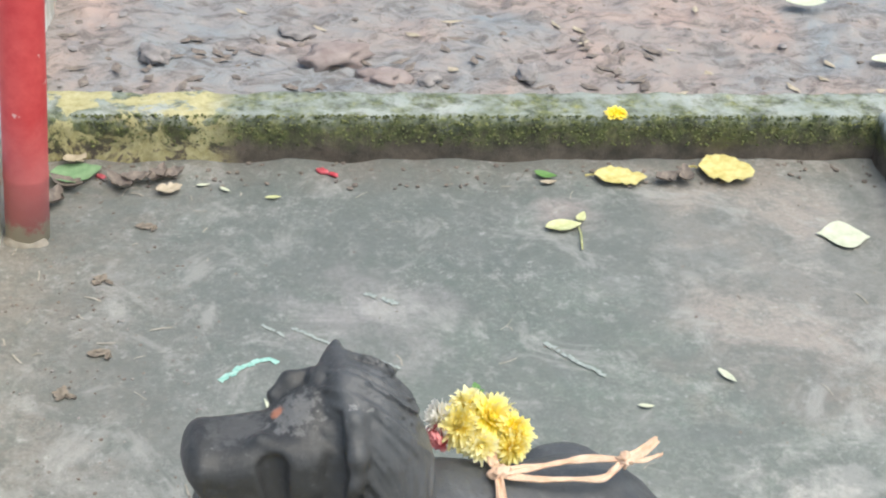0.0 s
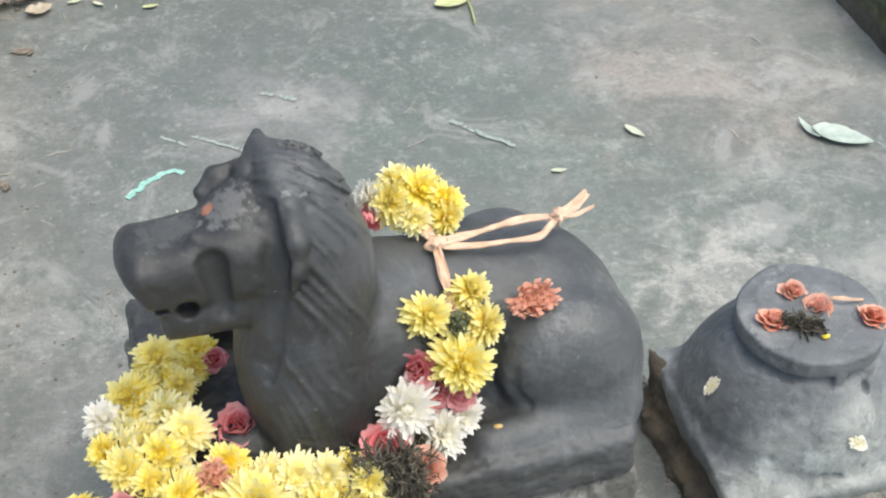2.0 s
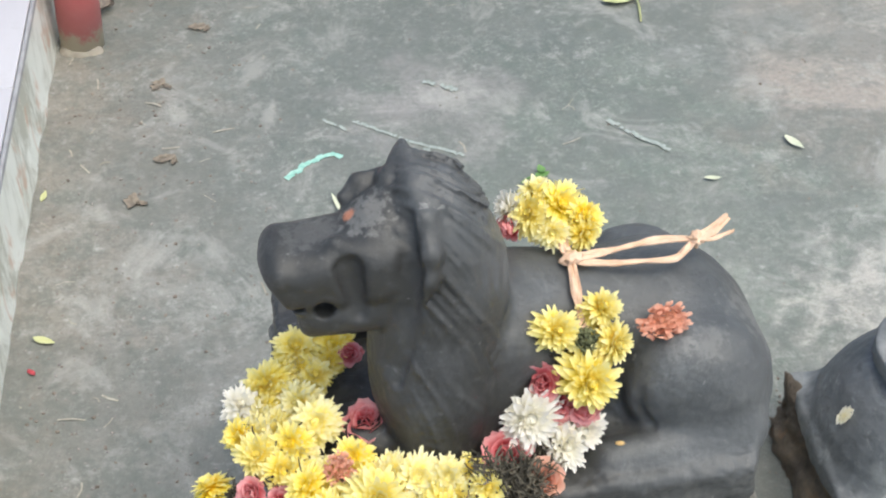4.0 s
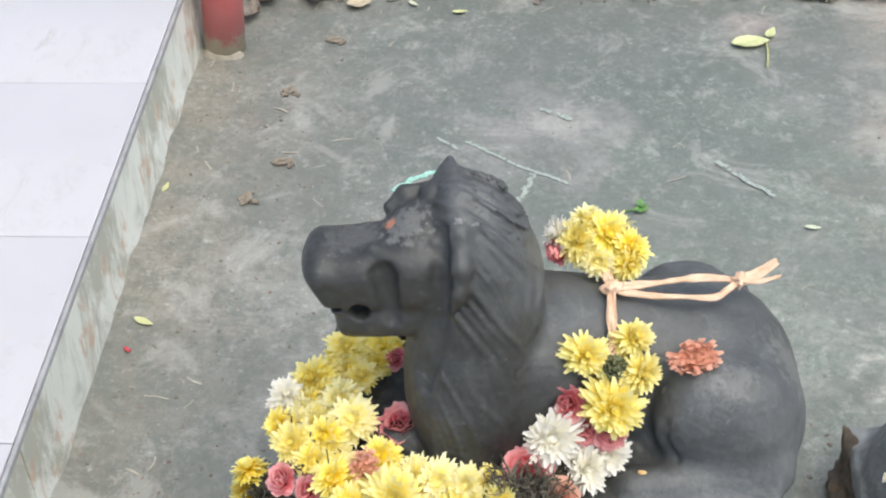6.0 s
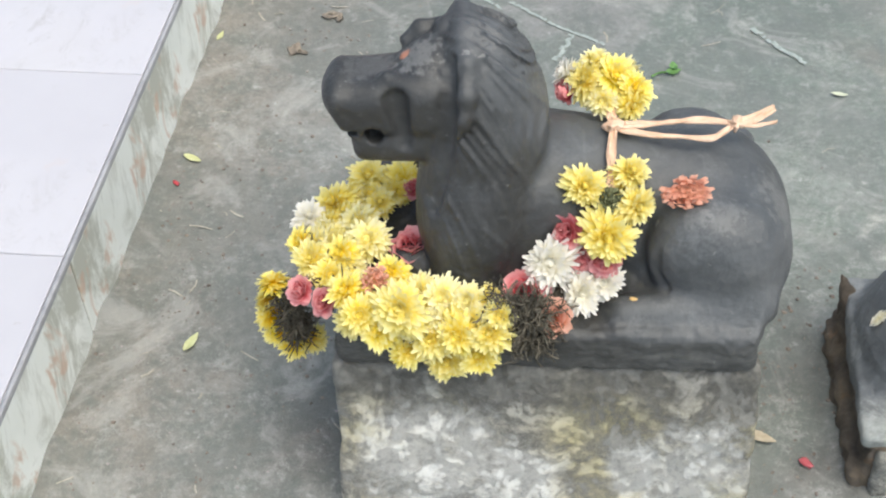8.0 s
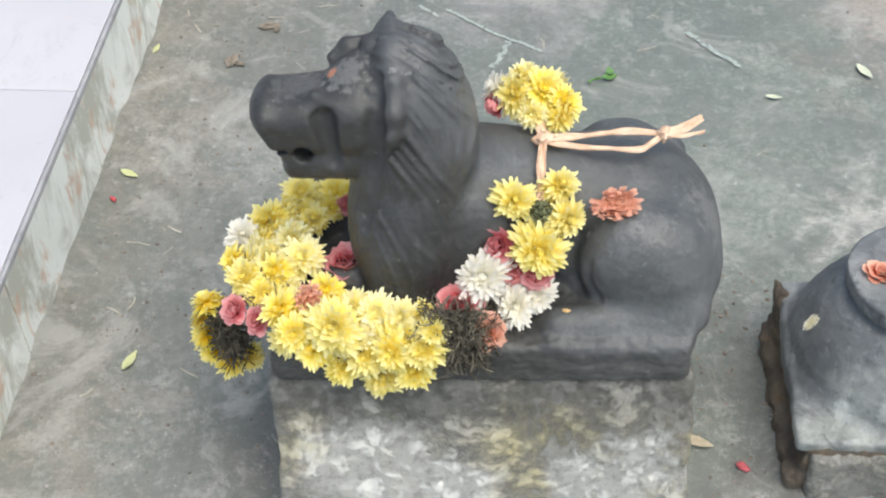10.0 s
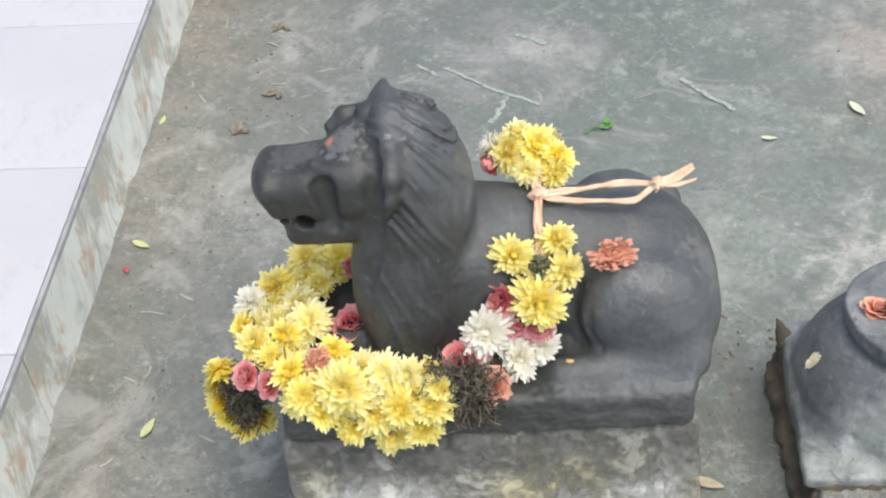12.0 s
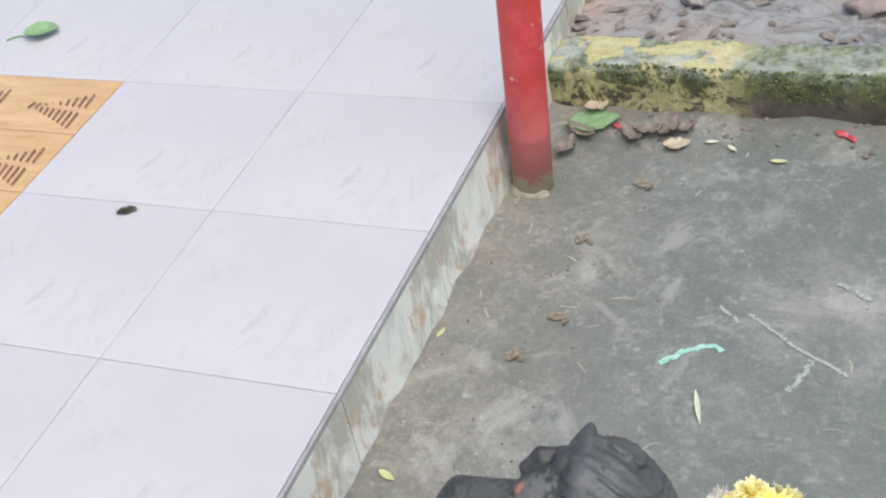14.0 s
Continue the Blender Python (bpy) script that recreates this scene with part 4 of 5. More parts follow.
# laid over the slab from behind the chin round to the front
for k in range(40):
    f = k / 39
    knots = ((-0.035, -0.425), (-0.085, -0.445), (-0.118, -0.505), (-0.115, -0.575), (-0.075, -0.620), (-0.020, -0.650), (0.040, -0.668), (0.115, -0.668))
    i = min(6, int(f * 7))
    g = f * 7 - i
    x, y = knots[i][0] + (knots[i + 1][0] - knots[i][0]) * g, knots[i][1] + (knots[i + 1][1] - knots[i][1]) * g
    flower("Y" if k % 3 else "P", x + 0.014 * math.sin(k * 2.4), y + 0.014 * math.cos(k * 2.4), 0.352, 0.046, garland, (-0.1, -0.5, 0.8), 0.4)
for kind, x, y, z, d in (
        ("Y", -0.078, -0.430, 0.365, 0.057), ("Y", -0.032, -0.423, 0.362, 0.050), ("Y", -0.118, -0.483, 0.362, 0.057), ("W", -0.149, -0.512, 0.360, 0.044),
        ("Y", -0.056, -0.470, 0.356, 0.046), ("P", -0.078, -0.519, 0.364, 0.054), ("Y", -0.151, -0.558, 0.357, 0.045), ("Y", -0.130, -0.592, 0.362, 0.050),
        ("Y", -0.090, -0.585, 0.366, 0.050), ("P", -0.059, -0.557, 0.368, 0.058), ("Y", -0.018, -0.611, 0.362, 0.050), ("Y", -0.073, -0.648, 0.362, 0.050)):
    flower(kind, x, y, z, d, garland, (-0.25, -0.35, 0.85))
for kind, x, y, z, d in (
        ("D", -0.036, -0.635, 0.372, 0.040), ("Y", -0.050, -0.685, 0.360, 0.048), ("Y", 0.005, -0.690, 0.379, 0.072), ("Y", -0.025, -0.690, 0.338, 0.050),
        ("Y", 0.043, -0.690, 0.330, 0.056), ("Y", 0.079, -0.694, 0.345, 0.062), ("Y", 0.120, -0.690, 0.347, 0.066), ("P", 0.024, -0.640, 0.362, 0.046),
        ("P", 0.053, -0.652, 0.366, 0.050), ("P", 0.087, -0.656, 0.366, 0.050), ("Y", 0.113, -0.651, 0.362, 0.040), ("Y", 0.012, -0.690, 0.302, 0.046),
        ("Y", 0.060, -0.690, 0.284, 0.050), ("Y", 0.104, -0.690, 0.302, 0.056), ("Y", 0.131, -0.680, 0.370, 0.044), ("Y", -0.062, -0.672, 0.335, 0.046)):
    flower(kind, x, y, z, d, garland, (0, -0.75, 0.65), 0.25)
for kind, x, y, z, d in (("R", -0.139, -0.636, 0.345, 0.040), ("R", -0.106, -0.648, 0.340, 0.037), ("R", 0.000, -0.563, 0.366, 0.050), ("R", -0.012, -0.440, 0.358, 0.036)):
    flower(kind, x, y, z, d, garland)
# the loose end that hangs over the slab's edge, seen from its stem side
for x, z, d in ((-0.190, 0.312, 0.042), (-0.204, 0.280, 0.042), (-0.203, 0.244, 0.044), (-0.196, 0.206, 0.044), (-0.174, 0.184, 0.046), (-0.146, 0.196, 0.044)):
    flower("Y", x, -0.592, z, d, garland, (x + 0.165, 0.02, z - 0.25), 0.1)
part("stem_tangle", tangle(600, [(-0.170, -0.60, 0.30), (-0.166, -0.603, 0.25), (-0.160, -0.60, 0.215)], (0.020, 0.012, 0.020), 1, 0.026), FIBRE, garland, "tangle of dried brown stems")
part("stem_tangle", tangle(1200, [(0.135, -0.665, 0.36), (0.165, -0.672, 0.335), (0.185, -0.655, 0.335)], (0.032, 0.020, 0.050), 2), FIBRE, garland, "tangle of dried brown stems")
part("stem_tangle", tangle(500, [(-0.12, -0.52, 0.34), (-0.09, -0.62, 0.34), (0.0, -0.66, 0.34), (0.12, -0.665, 0.33)], (0.035, 0.03, 0.02), 3), FIBRE, garland)
# the part that climbs the flank
for kind, x, y, z, d, n in (
        ("Y", 0.229, -0.545, 0.475, 0.055, (0, -0.6, 0.7)), ("Y", 0.286, -0.520, 0.480, 0.050, (0.3, -0.3, 0.8)), ("Y", 0.262, -0.585, 0.428, 0.078, (0.1, -0.85, 0.5)),
        ("Y", 0.297, -0.552, 0.452, 0.052, (0.5, -0.6, 0.5)), ("R", 0.208, -0.578, 0.425, 0.042, (-0.3, -0.8, 0.4)), ("R", 0.226, -0.588, 0.385, 0.046, (0, -0.9, 0.3)),
        ("R", 0.258, -0.585, 0.382, 0.044, (0.2, -0.9, 0.3)), ("W", 0.190, -0.602, 0.392, 0.070, (-0.1, -0.85, 0.45)), ("W", 0.232, -0.614, 0.350, 0.062, (0, -0.8, 0.6)),
        ("W", 0.258, -0.592, 0.348, 0.050, (0.2, -0.7, 0.6)), ("R", 0.160, -0.628, 0.362, 0.056, (-0.2, -0.7, 0.7)), ("S", 0.198, -0.660, 0.348, 0.050, (0, -0.7, 0.7))):
    flower(kind, x, y, z, d, garland, n, 0.15)
part("stem_tangle", tangle(160, [(0.25, -0.54, 0.45), (0.22, -0.57, 0.40), (0.21, -0.60, 0.345), (0.17, -0.62, 0.335)], (0.03, 0.015, 0.02), 4, 0.03), FIBRE, garland)
part("leaf", lump((0.012, 0.003, 0.009), 3, 0.5, 1), GREEN, garland, "small green leaf", at=pose(0.190, -0.660, 0.325, 20, 10, 0))
part("calyx", withered(95, OLIVE), None, garland, "green flower calyx", at=pose(0.262, -0.552, 0.460, 40, 10, 0) @ Matrix.Diagonal((0.8, 0.9, 0.9, 1)))
# the cluster on the far side of the back
for kind, x, y, z, d, n in (
        ("Y", 0.260, -0.385, 0.528, 0.058, (0.1, -0.6, 0.8)), ("Y", 0.222, -0.388, 0.522, 0.054, (-0.3, -0.5, 0.8)), ("P", 0.234, -0.365, 0.534, 0.048, (-0.1, 0.1, 1)),
        ("Y", 0.287, -0.395, 0.514, 0.050, (0.6, -0.4, 0.6)), ("Y", 0.285, -0.415, 0.505, 0.044, (0.5, -0.7, 0.3)), ("P", 0.246, -0.412, 0.508, 0.046, (-0.1, -0.8, 0.4)),
        ("W", 0.198, -0.380, 0.524, 0.040, (-0.8, -0.1, 0.5)), ("R", 0.196, -0.394, 0.507, 0.034, (-0.7, -0.6, 0.2)), ("P", 0.270, -0.350, 0.512, 0.048, (0.3, 0.6, 0.6)), ("Y", 0.225, -0.350, 0.505, 0.048, (-0.4, 0.6, 0.6))):
    flower(kind, x, y, z, d, garland, n, 0.12)
# raffia tie
tie = thing("raffia_tie", Matrix.Identity(4), "pale peach raffia tie knotted across the statue's back", "tie")
part("strap", ribbon([(0.256, -0.405, 0.510), (0.258, -0.428, 0.499), (0.262, -0.452, 0.497), (0.261, -0.490, 0.491), (0.262, -0.520, 0.476), (0.262, -0.538, 0.468)], 0.011), RAFFIA, tie)
part("strap", ribbon([(0.262, -0.452, 0.498), (0.300, -0.441, 0.495), (0.345, -0.432, 0.494), (0.385, -0.428, 0.495), (0.420, -0.433, 0.497)], 0.010), RAFFIA, tie)
part("strap", ribbon([(0.262, -0.454, 0.497), (0.300, -0.455, 0.491), (0.345, -0.459, 0.491), (0.385, -0.460, 0.491), (0.405, -0.448, 0.494), (0.420, -0.434, 0.496)], 0.009), RAFFIA, tie)
part("knot", lump((0.010, 0.008, 0.007), 1, 1.1, 3), RAFFIA, tie, smooth=True, at=pose(0.262, -0.452, 0.500, 0, 0, 30))
part("knot", lump((0.008, 0.010, 0.007), 2, 1.1, 3), RAFFIA, tie, smooth=True, at=pose(0.420, -0.434, 0.498))
part("loose_end", ribbon([(0.420, -0.434, 0.498), (0.445, -0.418, 0.494), (0.472, -0.392, 0.492)], 0.011, 0.0012, 0.8), RAFFIA, tie)
part("loose_end", ribbon([(0.420, -0.434, 0.496), (0.447, -0.425, 0.488), (0.474, -0.410, 0.482)], 0.008, 0.0012, -0.8), RAFFIA, tie)
# a dried marigold on the flank and a petal on the slab
dry = part("dried_marigold", withered(61, RUST), None, at=pose(0.358, -0.535, 0.462, 38, 0, 12) @ Matrix.Diagonal((1.75, 1.1, 1.0, 1)))
tagged(dry, "withered rust-orange marigold lying on the statue", "flower")
bit = part("petal", lump((0.006, 0.004, 0.003), 9, 0.3, 1), SALMON, at=pose(0.300, -0.612, 0.341))
tagged(bit, "small orange petal on the stone slab", "petal")
# offerings on the domed stone
for k, (x, y, s) in enumerate(((0.735, -0.458, 1.2), (0.786, -0.412, 1.1), (0.806, -0.448, 1.25), (0.871, -0.484, 1.2))):
    ob = part("withered_flower", rose(70 + k, CORAL, "withered_flower", 0.5), None, at=pose(x, y, 0.268, 12 * math.sin(k * 2), 10 * math.cos(k * 3), 70 * k) @ Matrix.Diagonal((s * 0.92, s * 0.86, s * 0.62, 1)))
    tagged(ob, "withered salmon-orange flower on the domed stone", "flower", "flowers on the domed stone")
bunch = part("stem_tangle", tangle(130, [(0.755, -0.468, 0.280), (0.785, -0.490, 0.278)], (0.014, 0.012, 0.008), 8, 0.018, 0.0016), FIBRE)
tagged(bunch, "dark shrivelled stems beside withered flowers", "dried stems")
stick = part("twig", ribbon([(0.825, -0.447, 0.283), (0.848, -0.450, 0.280), (0.872, -0.453, 0.275)], 0.004), RAFFIA)
tagged(stick, "pale thin twig on the domed stone", "twig")
seed_bit = part("petal", lump((0.007, 0.005, 0.003), 11, 0.3, 1), PALE, at=pose(0.790, -0.505, 0.274))
tagged(seed_bit, "pale yellow petal on the domed stone", "petal")
for k, (x, y, z, n) in enumerate(((0.654, -0.474, 0.180, (-0.81, -0.12, 0.56)), (0.811, -0.604, 0.164, (0.08, -0.86, 0.45)))):
    ob = part("stuck_petal", withered(80 + k, WHITE), None, at=Matrix.Translation((x, y, z)) @ facing(n, k) @ Matrix.Diagonal((0.55, 0.85, 0.25, 1)))
    tagged(ob, "white petals stuck to the domed stone", "petal", "petals stuck to the stone")


# ---- litter on the court ----
LEAF_YELLOW = plain("yellow_leaf", (0.56, 0.47, 0.15), (0.74, 0.66, 0.30), 50, 0.5, 0.3)
LEAF_LIME = plain("yellow_green_leaf", (0.46, 0.48, 0.22), (0.62, 0.63, 0.36), 40, 0.5, 0.2)
LEAF_PALE = plain("pale_leaf", (0.50, 0.53, 0.38), (0.66, 0.68, 0.53), 30, 0.55, 0.2)
LEAF_GREY = plain("silver_green_leaf", (0.36, 0.43, 0.37), (0.52, 0.58, 0.50), 40, 0.5, 0.2)
LEAF_BROWN = plain("brown_leaf", (0.13, 0.11, 0.095), (0.27, 0.225, 0.185), 60, 0.8, 0.4)
LEAF_DRY = plain("dry_leaf", (0.13, 0.11, 0.085), (0.29, 0.245, 0.19), 70, 0.85, 0.4)
LEAF_DULL = plain("dull_green_leaf", (0.15, 0.27, 0.13), (0.24, 0.37, 0.20), 40, 0.55, 0.3)
LEAF_TAN = plain("tan_leaf", (0.36, 0.30, 0.21), (0.54, 0.47, 0.35), 50, 0.7, 0.3)
CHALK = plain("pale_chalk", (0.26, 0.30, 0.275), (0.41, 0.45, 0.42), 120, 0.9, 0.2)
CHALK_GREEN = plain("mint_chalk", (0.24, 0.50, 0.42), (0.42, 0.64, 0.56), 120, 0.9, 0.2)
STRAW = plain("dry_straw", (0.28, 0.26, 0.21), (0.46, 0.43, 0.36), 50, 0.8, 0.2)
PEBBLE = plain("pebble_stone", (0.20, 0.185, 0.175), (0.36, 0.33, 0.31), 25, 0.8, 0.4)
BRICK = plain("brick_shard", (0.24, 0.19, 0.175), (0.33, 0.275, 0.25), 30, 0.85, 0.4)


def leaf_mesh(length, width, shape=0.45, curl=0.5, ragged=0.0, fold=0.25, seed=0, sharp=0.8):
    """A leaf along x: widest at shape, cupped along its rib, ragged at its edge."""
    bm = bmesh.new()
    n, rows = 12, []
    for i in range(n + 1):
        f = i / n
        w = width / 2 * (math.sin(math.pi * f ** (math.log(0.5) / math.log(shape)))) ** sharp if 0 < f < 1 else 0.0008
        x = (f - 0.5) * length
        z = 0.002 + length * curl * 0.25 * (2 * f - 1) ** 2
        row = []
        for k in range(-3, 4):
            s = k / 3
            e = 1 + ragged * noise.noise(Vector((f * 7 + seed * 5.1, s * 2, seed))) * (abs(s) > 0.6)
            row.append(bm.verts.new((x + 0.02 * length * noise.noise(Vector((f * 5, s, seed))), s * w * e, z + abs(s) ** 1.5 * w * fold + 0.0016 * noise.noise(Vector((f * 9, s * 3, seed + 7))))))
        rows.append(row)
    for a, b in zip(rows, rows[1:]):
        for k in range(6):
            bm.faces.new((a[k], b[k], b[k + 1], a[k + 1]))
    low = bmesh.ops.duplicate(bm, geom=bm.faces[:])["geom"]
    for g in low:
        if isinstance(g, bmesh.types.BMVert):
            g.co.z -= 0.0009
    bmesh.ops.reverse_faces(bm, faces=[g for g in low if isinstance(g, bmesh.types.BMFace)])
    return bm


def leaf(label, x, y, length, width, turn, material, z=0.003, stem=0.0, name="leaf", category="leaf", **shape):
    ob = thing(name, pose(x, y, z, 0, 0, turn), label, category)
    part("blade", leaf_mesh(length, width, **shape), material, ob, smooth=True)
    if stem:
        part("stem", ribbon([(-length / 2, 0, 0.003), (-length / 2 - stem * 0.5, stem * 0.12, 0.002), (-length / 2 - stem, -stem * 0.1, 0.002)], 0.0028), material, ob)
    return ob


leaf("large yellow leaf with a ragged edge by the kerb", 1.078, 1.100, 0.135, 0.125, -12, LEAF_YELLOW, 0.012, 0.03, ragged=0.55, curl=0.2, fold=0.12, sharp=0.6, seed=1)
leaf("yellow leaf with a torn edge by the kerb", 0.815, 1.078, 0.125, 0.078, -8, LEAF_YELLOW, 0.008, 0.02, ragged=0.65, curl=0.18, fold=0.12, sharp=0.6, seed=2)
leaf("pale diamond-shaped leaf on the concrete", 1.272, 0.825, 0.122, 0.112, -8, LEAF_PALE, 0.003, shape=0.5, curl=0.04, fold=0.06, sharp=1.35, seed=3)
sprig = leaf("yellow-green leaf sprig with a stem on the concrete", 0.640, 0.870, 0.085, 0.045, 8, LEAF_LIME, 0.004, 0.0, curl=0.2, seed=4)
part("leaflet", leaf_mesh(0.045, 0.022, seed=5), LEAF_LIME, sprig, smooth=True, at=pose(0.05, 0.024, 0.003, 0, 0, 55))
part("stem", ribbon([(0.035, 0.005, 0.002), (0.028, -0.04, 0.002), (0.012, -0.095, 0.002)], 0.004), LEAF_LIME, sprig)
grey_leaf = leaf("curled silvery green leaf on the concrete", 1.243, 0.225, 0.118, 0.056, -38, LEAF_GREY, 0.004, 0.0, shape=0.4, curl=0.22, fold=0.2, ragged=0.15, seed=6)
part("stem", ribbon([(0.06, 0, 0.01), (0.10, -0.02, 0.004), (0.135, -0.075, 0.003)], 0.003), LEAF_GREY, grey_leaf)
leaf("narrow curled green leaf on the concrete", 1.190, 0.262, 0.07, 0.016, 100, LEAF_GREY, 0.004, curl=0.4, seed=7)
leaf("broad green leaf lying against the kerb", -0.436, 1.098, 0.12, 0.085, 20, LEAF_DULL, 0.010, 0.02, curl=0.25, fold=0.12, ragged=0.2, seed=8)
leaf("crumpled tan leaf at the kerb", -0.440, 1.148, 0.07, 0.05, 60, LEAF_TAN, 0.02, ragged=0.6, curl=0.8, seed=9)
leaf("small torn tan leaf on the concrete", -0.226, 1.034, 0.062, 0.042, 20, LEAF_TAN, 0.006, ragged=0.8, curl=0.5, seed=10)
for k, (x, y, a) in enumerate(((-0.30, 1.075, 10), (-0.255, 1.085, 70), (-0.335, 1.055, 130), (-0.225, 1.09, 30), (-0.47, 0.99, 80), (-0.45, 1.05, 150), (0.925, 1.066, 20), (0.97, 1.075, 80))):
    leaf("crumpled dark brown leaf at the kerb", x, y, 0.07 + 0.01 * (k % 3), 0.04, a, LEAF_BROWN, 0.008, ragged=0.8, curl=0.9, fold=0.6, seed=20 + k)
leaf("small green leaf on the concrete by the kerb", 0.638, 1.090, 0.055, 0.03, -25, GREEN, 0.006, curl=0.5, seed=11)
leaf("tan leaf scrap beside a green leaf", 0.640, 1.062, 0.04, 0.018, 5, LEAF_TAN, 0.004, curl=0.4, seed=12)
sprout = leaf("small bright green leaf sprig on the concrete", 0.372, 0.300, 0.03, 0.02, 20, GREEN, 0.004, 0.03, curl=0.4, seed=13)
part("leaflet", leaf_mesh(0.024, 0.016, seed=14), GREEN, sprout, smooth=True, at=pose(0.004, 0.012, 0.003, 0, 0, 80))
for k, (x, y, l, a, mat) in enumerate(((-0.152, 1.058, 0.03, 10, LEAF_PALE), (-0.103, 1.038, 0.03, -40, LEAF_PALE), (0.004, 1.002, 0.036, 5, LEAF_LIME), (-0.505, -0.013, 0.040, -25, LEAF_LIME), (-0.396, -0.453, 0.042, 70, LEAF_LIME),
                                       (-0.541, 0.360, 0.03, 80, LEAF_LIME), (0.681, 0.251, 0.030, -8, LEAF_PALE), (0.860, 0.334, 0.048, -60, LEAF_PALE), (0.502, -0.565, 0.05, -20, LEAF_TAN))):
    leaf("small pale petal-like leaf on the concrete", x, y, l, l * 0.36, a, mat, 0.004, name="small_leaf", curl=0.2, fold=0.2, seed=30 + k)
leaf("thin pale crescent-shaped leaf on the concrete", -0.004, 0.254, 0.085, 0.010, -72, LEAF_PALE, 0.003, name="small_leaf", curl=0.2, fold=0.5, seed=45)
for k, (x, y, s) in enumerate(((0.118, 1.118, 1.0), (0.142, 1.102, 0.8), (-0.380, 1.096, 0.9), (-0.518, -0.082, 0.5), (0.567, -0.608, 0.7))):
    ob = part("red_petal", lump((0.016 * s, 0.009 * s, 0.005 * s), 40 + k, 0.6, 2), PINK, smooth=True, at=pose(x, y, 0.007, 0, 0, -35))
    tagged(ob, "pinkish red flower petal on the concrete", "petal")
kerb_petal = part("yellow_petal", withered(90, YELLOW), None, at=pose(0.812, 1.180, 0.124, 25, 0, 0) @ Matrix.Diagonal((1.5, 1.0, 0.5, 1)))
tagged(kerb_petal, "crushed yellow flower on the mossy kerb", "flower")
bug = part("dark_scrap", withered(171, FIBRE), None, at=pose(-1.255, 0.418, PLAT_Z + 0.002, 0, 0, 25) @ Matrix.Diagonal((1.2, 0.6, 0.5, 1)))
tagged(bug, "dark dry leaf scrap on the white tiles", "leaf scrap")
leaf("green leaf lying on the white tiles", -1.93, 1.09, 0.10, 0.075, 20, LEAF_DULL, PLAT_Z + 0.003, 0.05, curl=0.5, fold=0.5, seed=52)
for k, (x, y, a) in enumerate(((-0.325, 0.447, 10), (-0.345, 0.690, 60), (-0.268, 0.890, 0), (-0.38, 0.33, 80))):
    leaf("crumbled dry brown leaf on the concrete", x, y, 0.044, 0.024, a, LEAF_DRY, 0.001, name="dry_leaf", ragged=1.3, curl=0.12, fold=0.15, seed=60 + k)
    leaf("shred of dry brown leaf on the concrete", x + 0.018, y - 0.010, 0.026, 0.012, a + 70, LEAF_DRY, 0.001, name="dry_leaf", ragged=1.3, curl=0.3, fold=0.3, seed=66 + k)


def chalk(points, width, material, seed):
    """A broken chalk stroke lying on the court."""
    rng = random.Random(seed)
    bm = bmesh.new()
    pts = [Vector((*p, 0)) for p in points]
    for a, b in zip(pts, pts[1:]):
        d = (b - a).normalized()
        s = Vector((-d.y, d.x, 0))
        n = max(2, int((b - a).length / 0.006))
        for i in range(n):
            if rng.random() < 0.04:
                continue
            p, q = a.lerp(b, i / n), a.lerp(b, (i + 1.1) / n)
            w0, w1 = width * rng.uniform(0.45, 1) / 2, width * rng.uniform(0.45, 1) / 2
            o = s * width * rng.uniform(-0.25, 0.25)
            z = Vector((0, 0, 0.0026 + 0.0004 * rng.random()))
            bm.faces.new([bm.verts.new(v + z + o) for v in (p - s * w0, q - s * w1, q + s * w1, p + s * w0)])
    return part("chalk_mark", bm, material, floor)


chalk([(0.528, 0.455), (0.575, 0.395), (0.625, 0.347)], 0.012, CHALK, 1)
chalk([(0.186, 0.630), (0.250, 0.592)], 0.014, CHALK, 2)
chalk([(-0.022, 0.528), (0.022, 0.490)], 0.009, CHALK, 3)
chalk([(0.036, 0.517), (0.130, 0.445), (0.237, 0.382)], 0.009, CHALK, 4)
chalk([(0.143, 0.325), (0.173, 0.411)], 0.014, CHALK, 5)
chalk([(-0.100, 0.357), (-0.055, 0.397), (-0.030, 0.415)], 0.016, CHALK_GREEN, 6)
chalk([(-0.050, 0.405), (-0.010, 0.422), (0.006, 0.405)], 0.014, CHALK_GREEN, 7)


def scatter(name, label, category, count, make, place, material, seed):
    """Many small bits joined into one object of stuff."""
    rng = random.Random(seed)
    verts, faces = [], []
    for k in range(count):
        x, y, z = place(rng)
        v, f = make(rng)
        a = rng.uniform(0, 6.3)
        c, s = math.cos(a), math.sin(a)
        base = len(verts)
        verts += [(x + px * c - py * s, y + px * s + py * c, z + pz) for px, py, pz in v]
        faces += [tuple(base + i for i in g) for g in f]
    me = bpy.data.meshes.new(name)
    me.from_pydata(verts, [], faces)
    me.materials.append(material)
    return tagged(new(name, me), label, category, kind="stuff")


ico = bmesh.new()
bmesh.ops.create_icosphere(ico, subdivisions=1, radius=1)
ICO_V = [tuple(v.co) for v in ico.verts]
ICO_F = [tuple(v.index for v in f.verts) for f in ico.faces]
ico.free()


def stone_shape(lo, hi, flat=0.5):
    def make(rng):
        s = lo + (hi - lo) * rng.random() ** 3
        k = (s, s * rng.uniform(0.5, 1), s * flat * rng.uniform(0.6, 1.2))
        return [tuple(c * k[i] * rng.uniform(0.75, 1.2) for i, c in enumerate(v)) for v in ICO_V], ICO_F
    return make


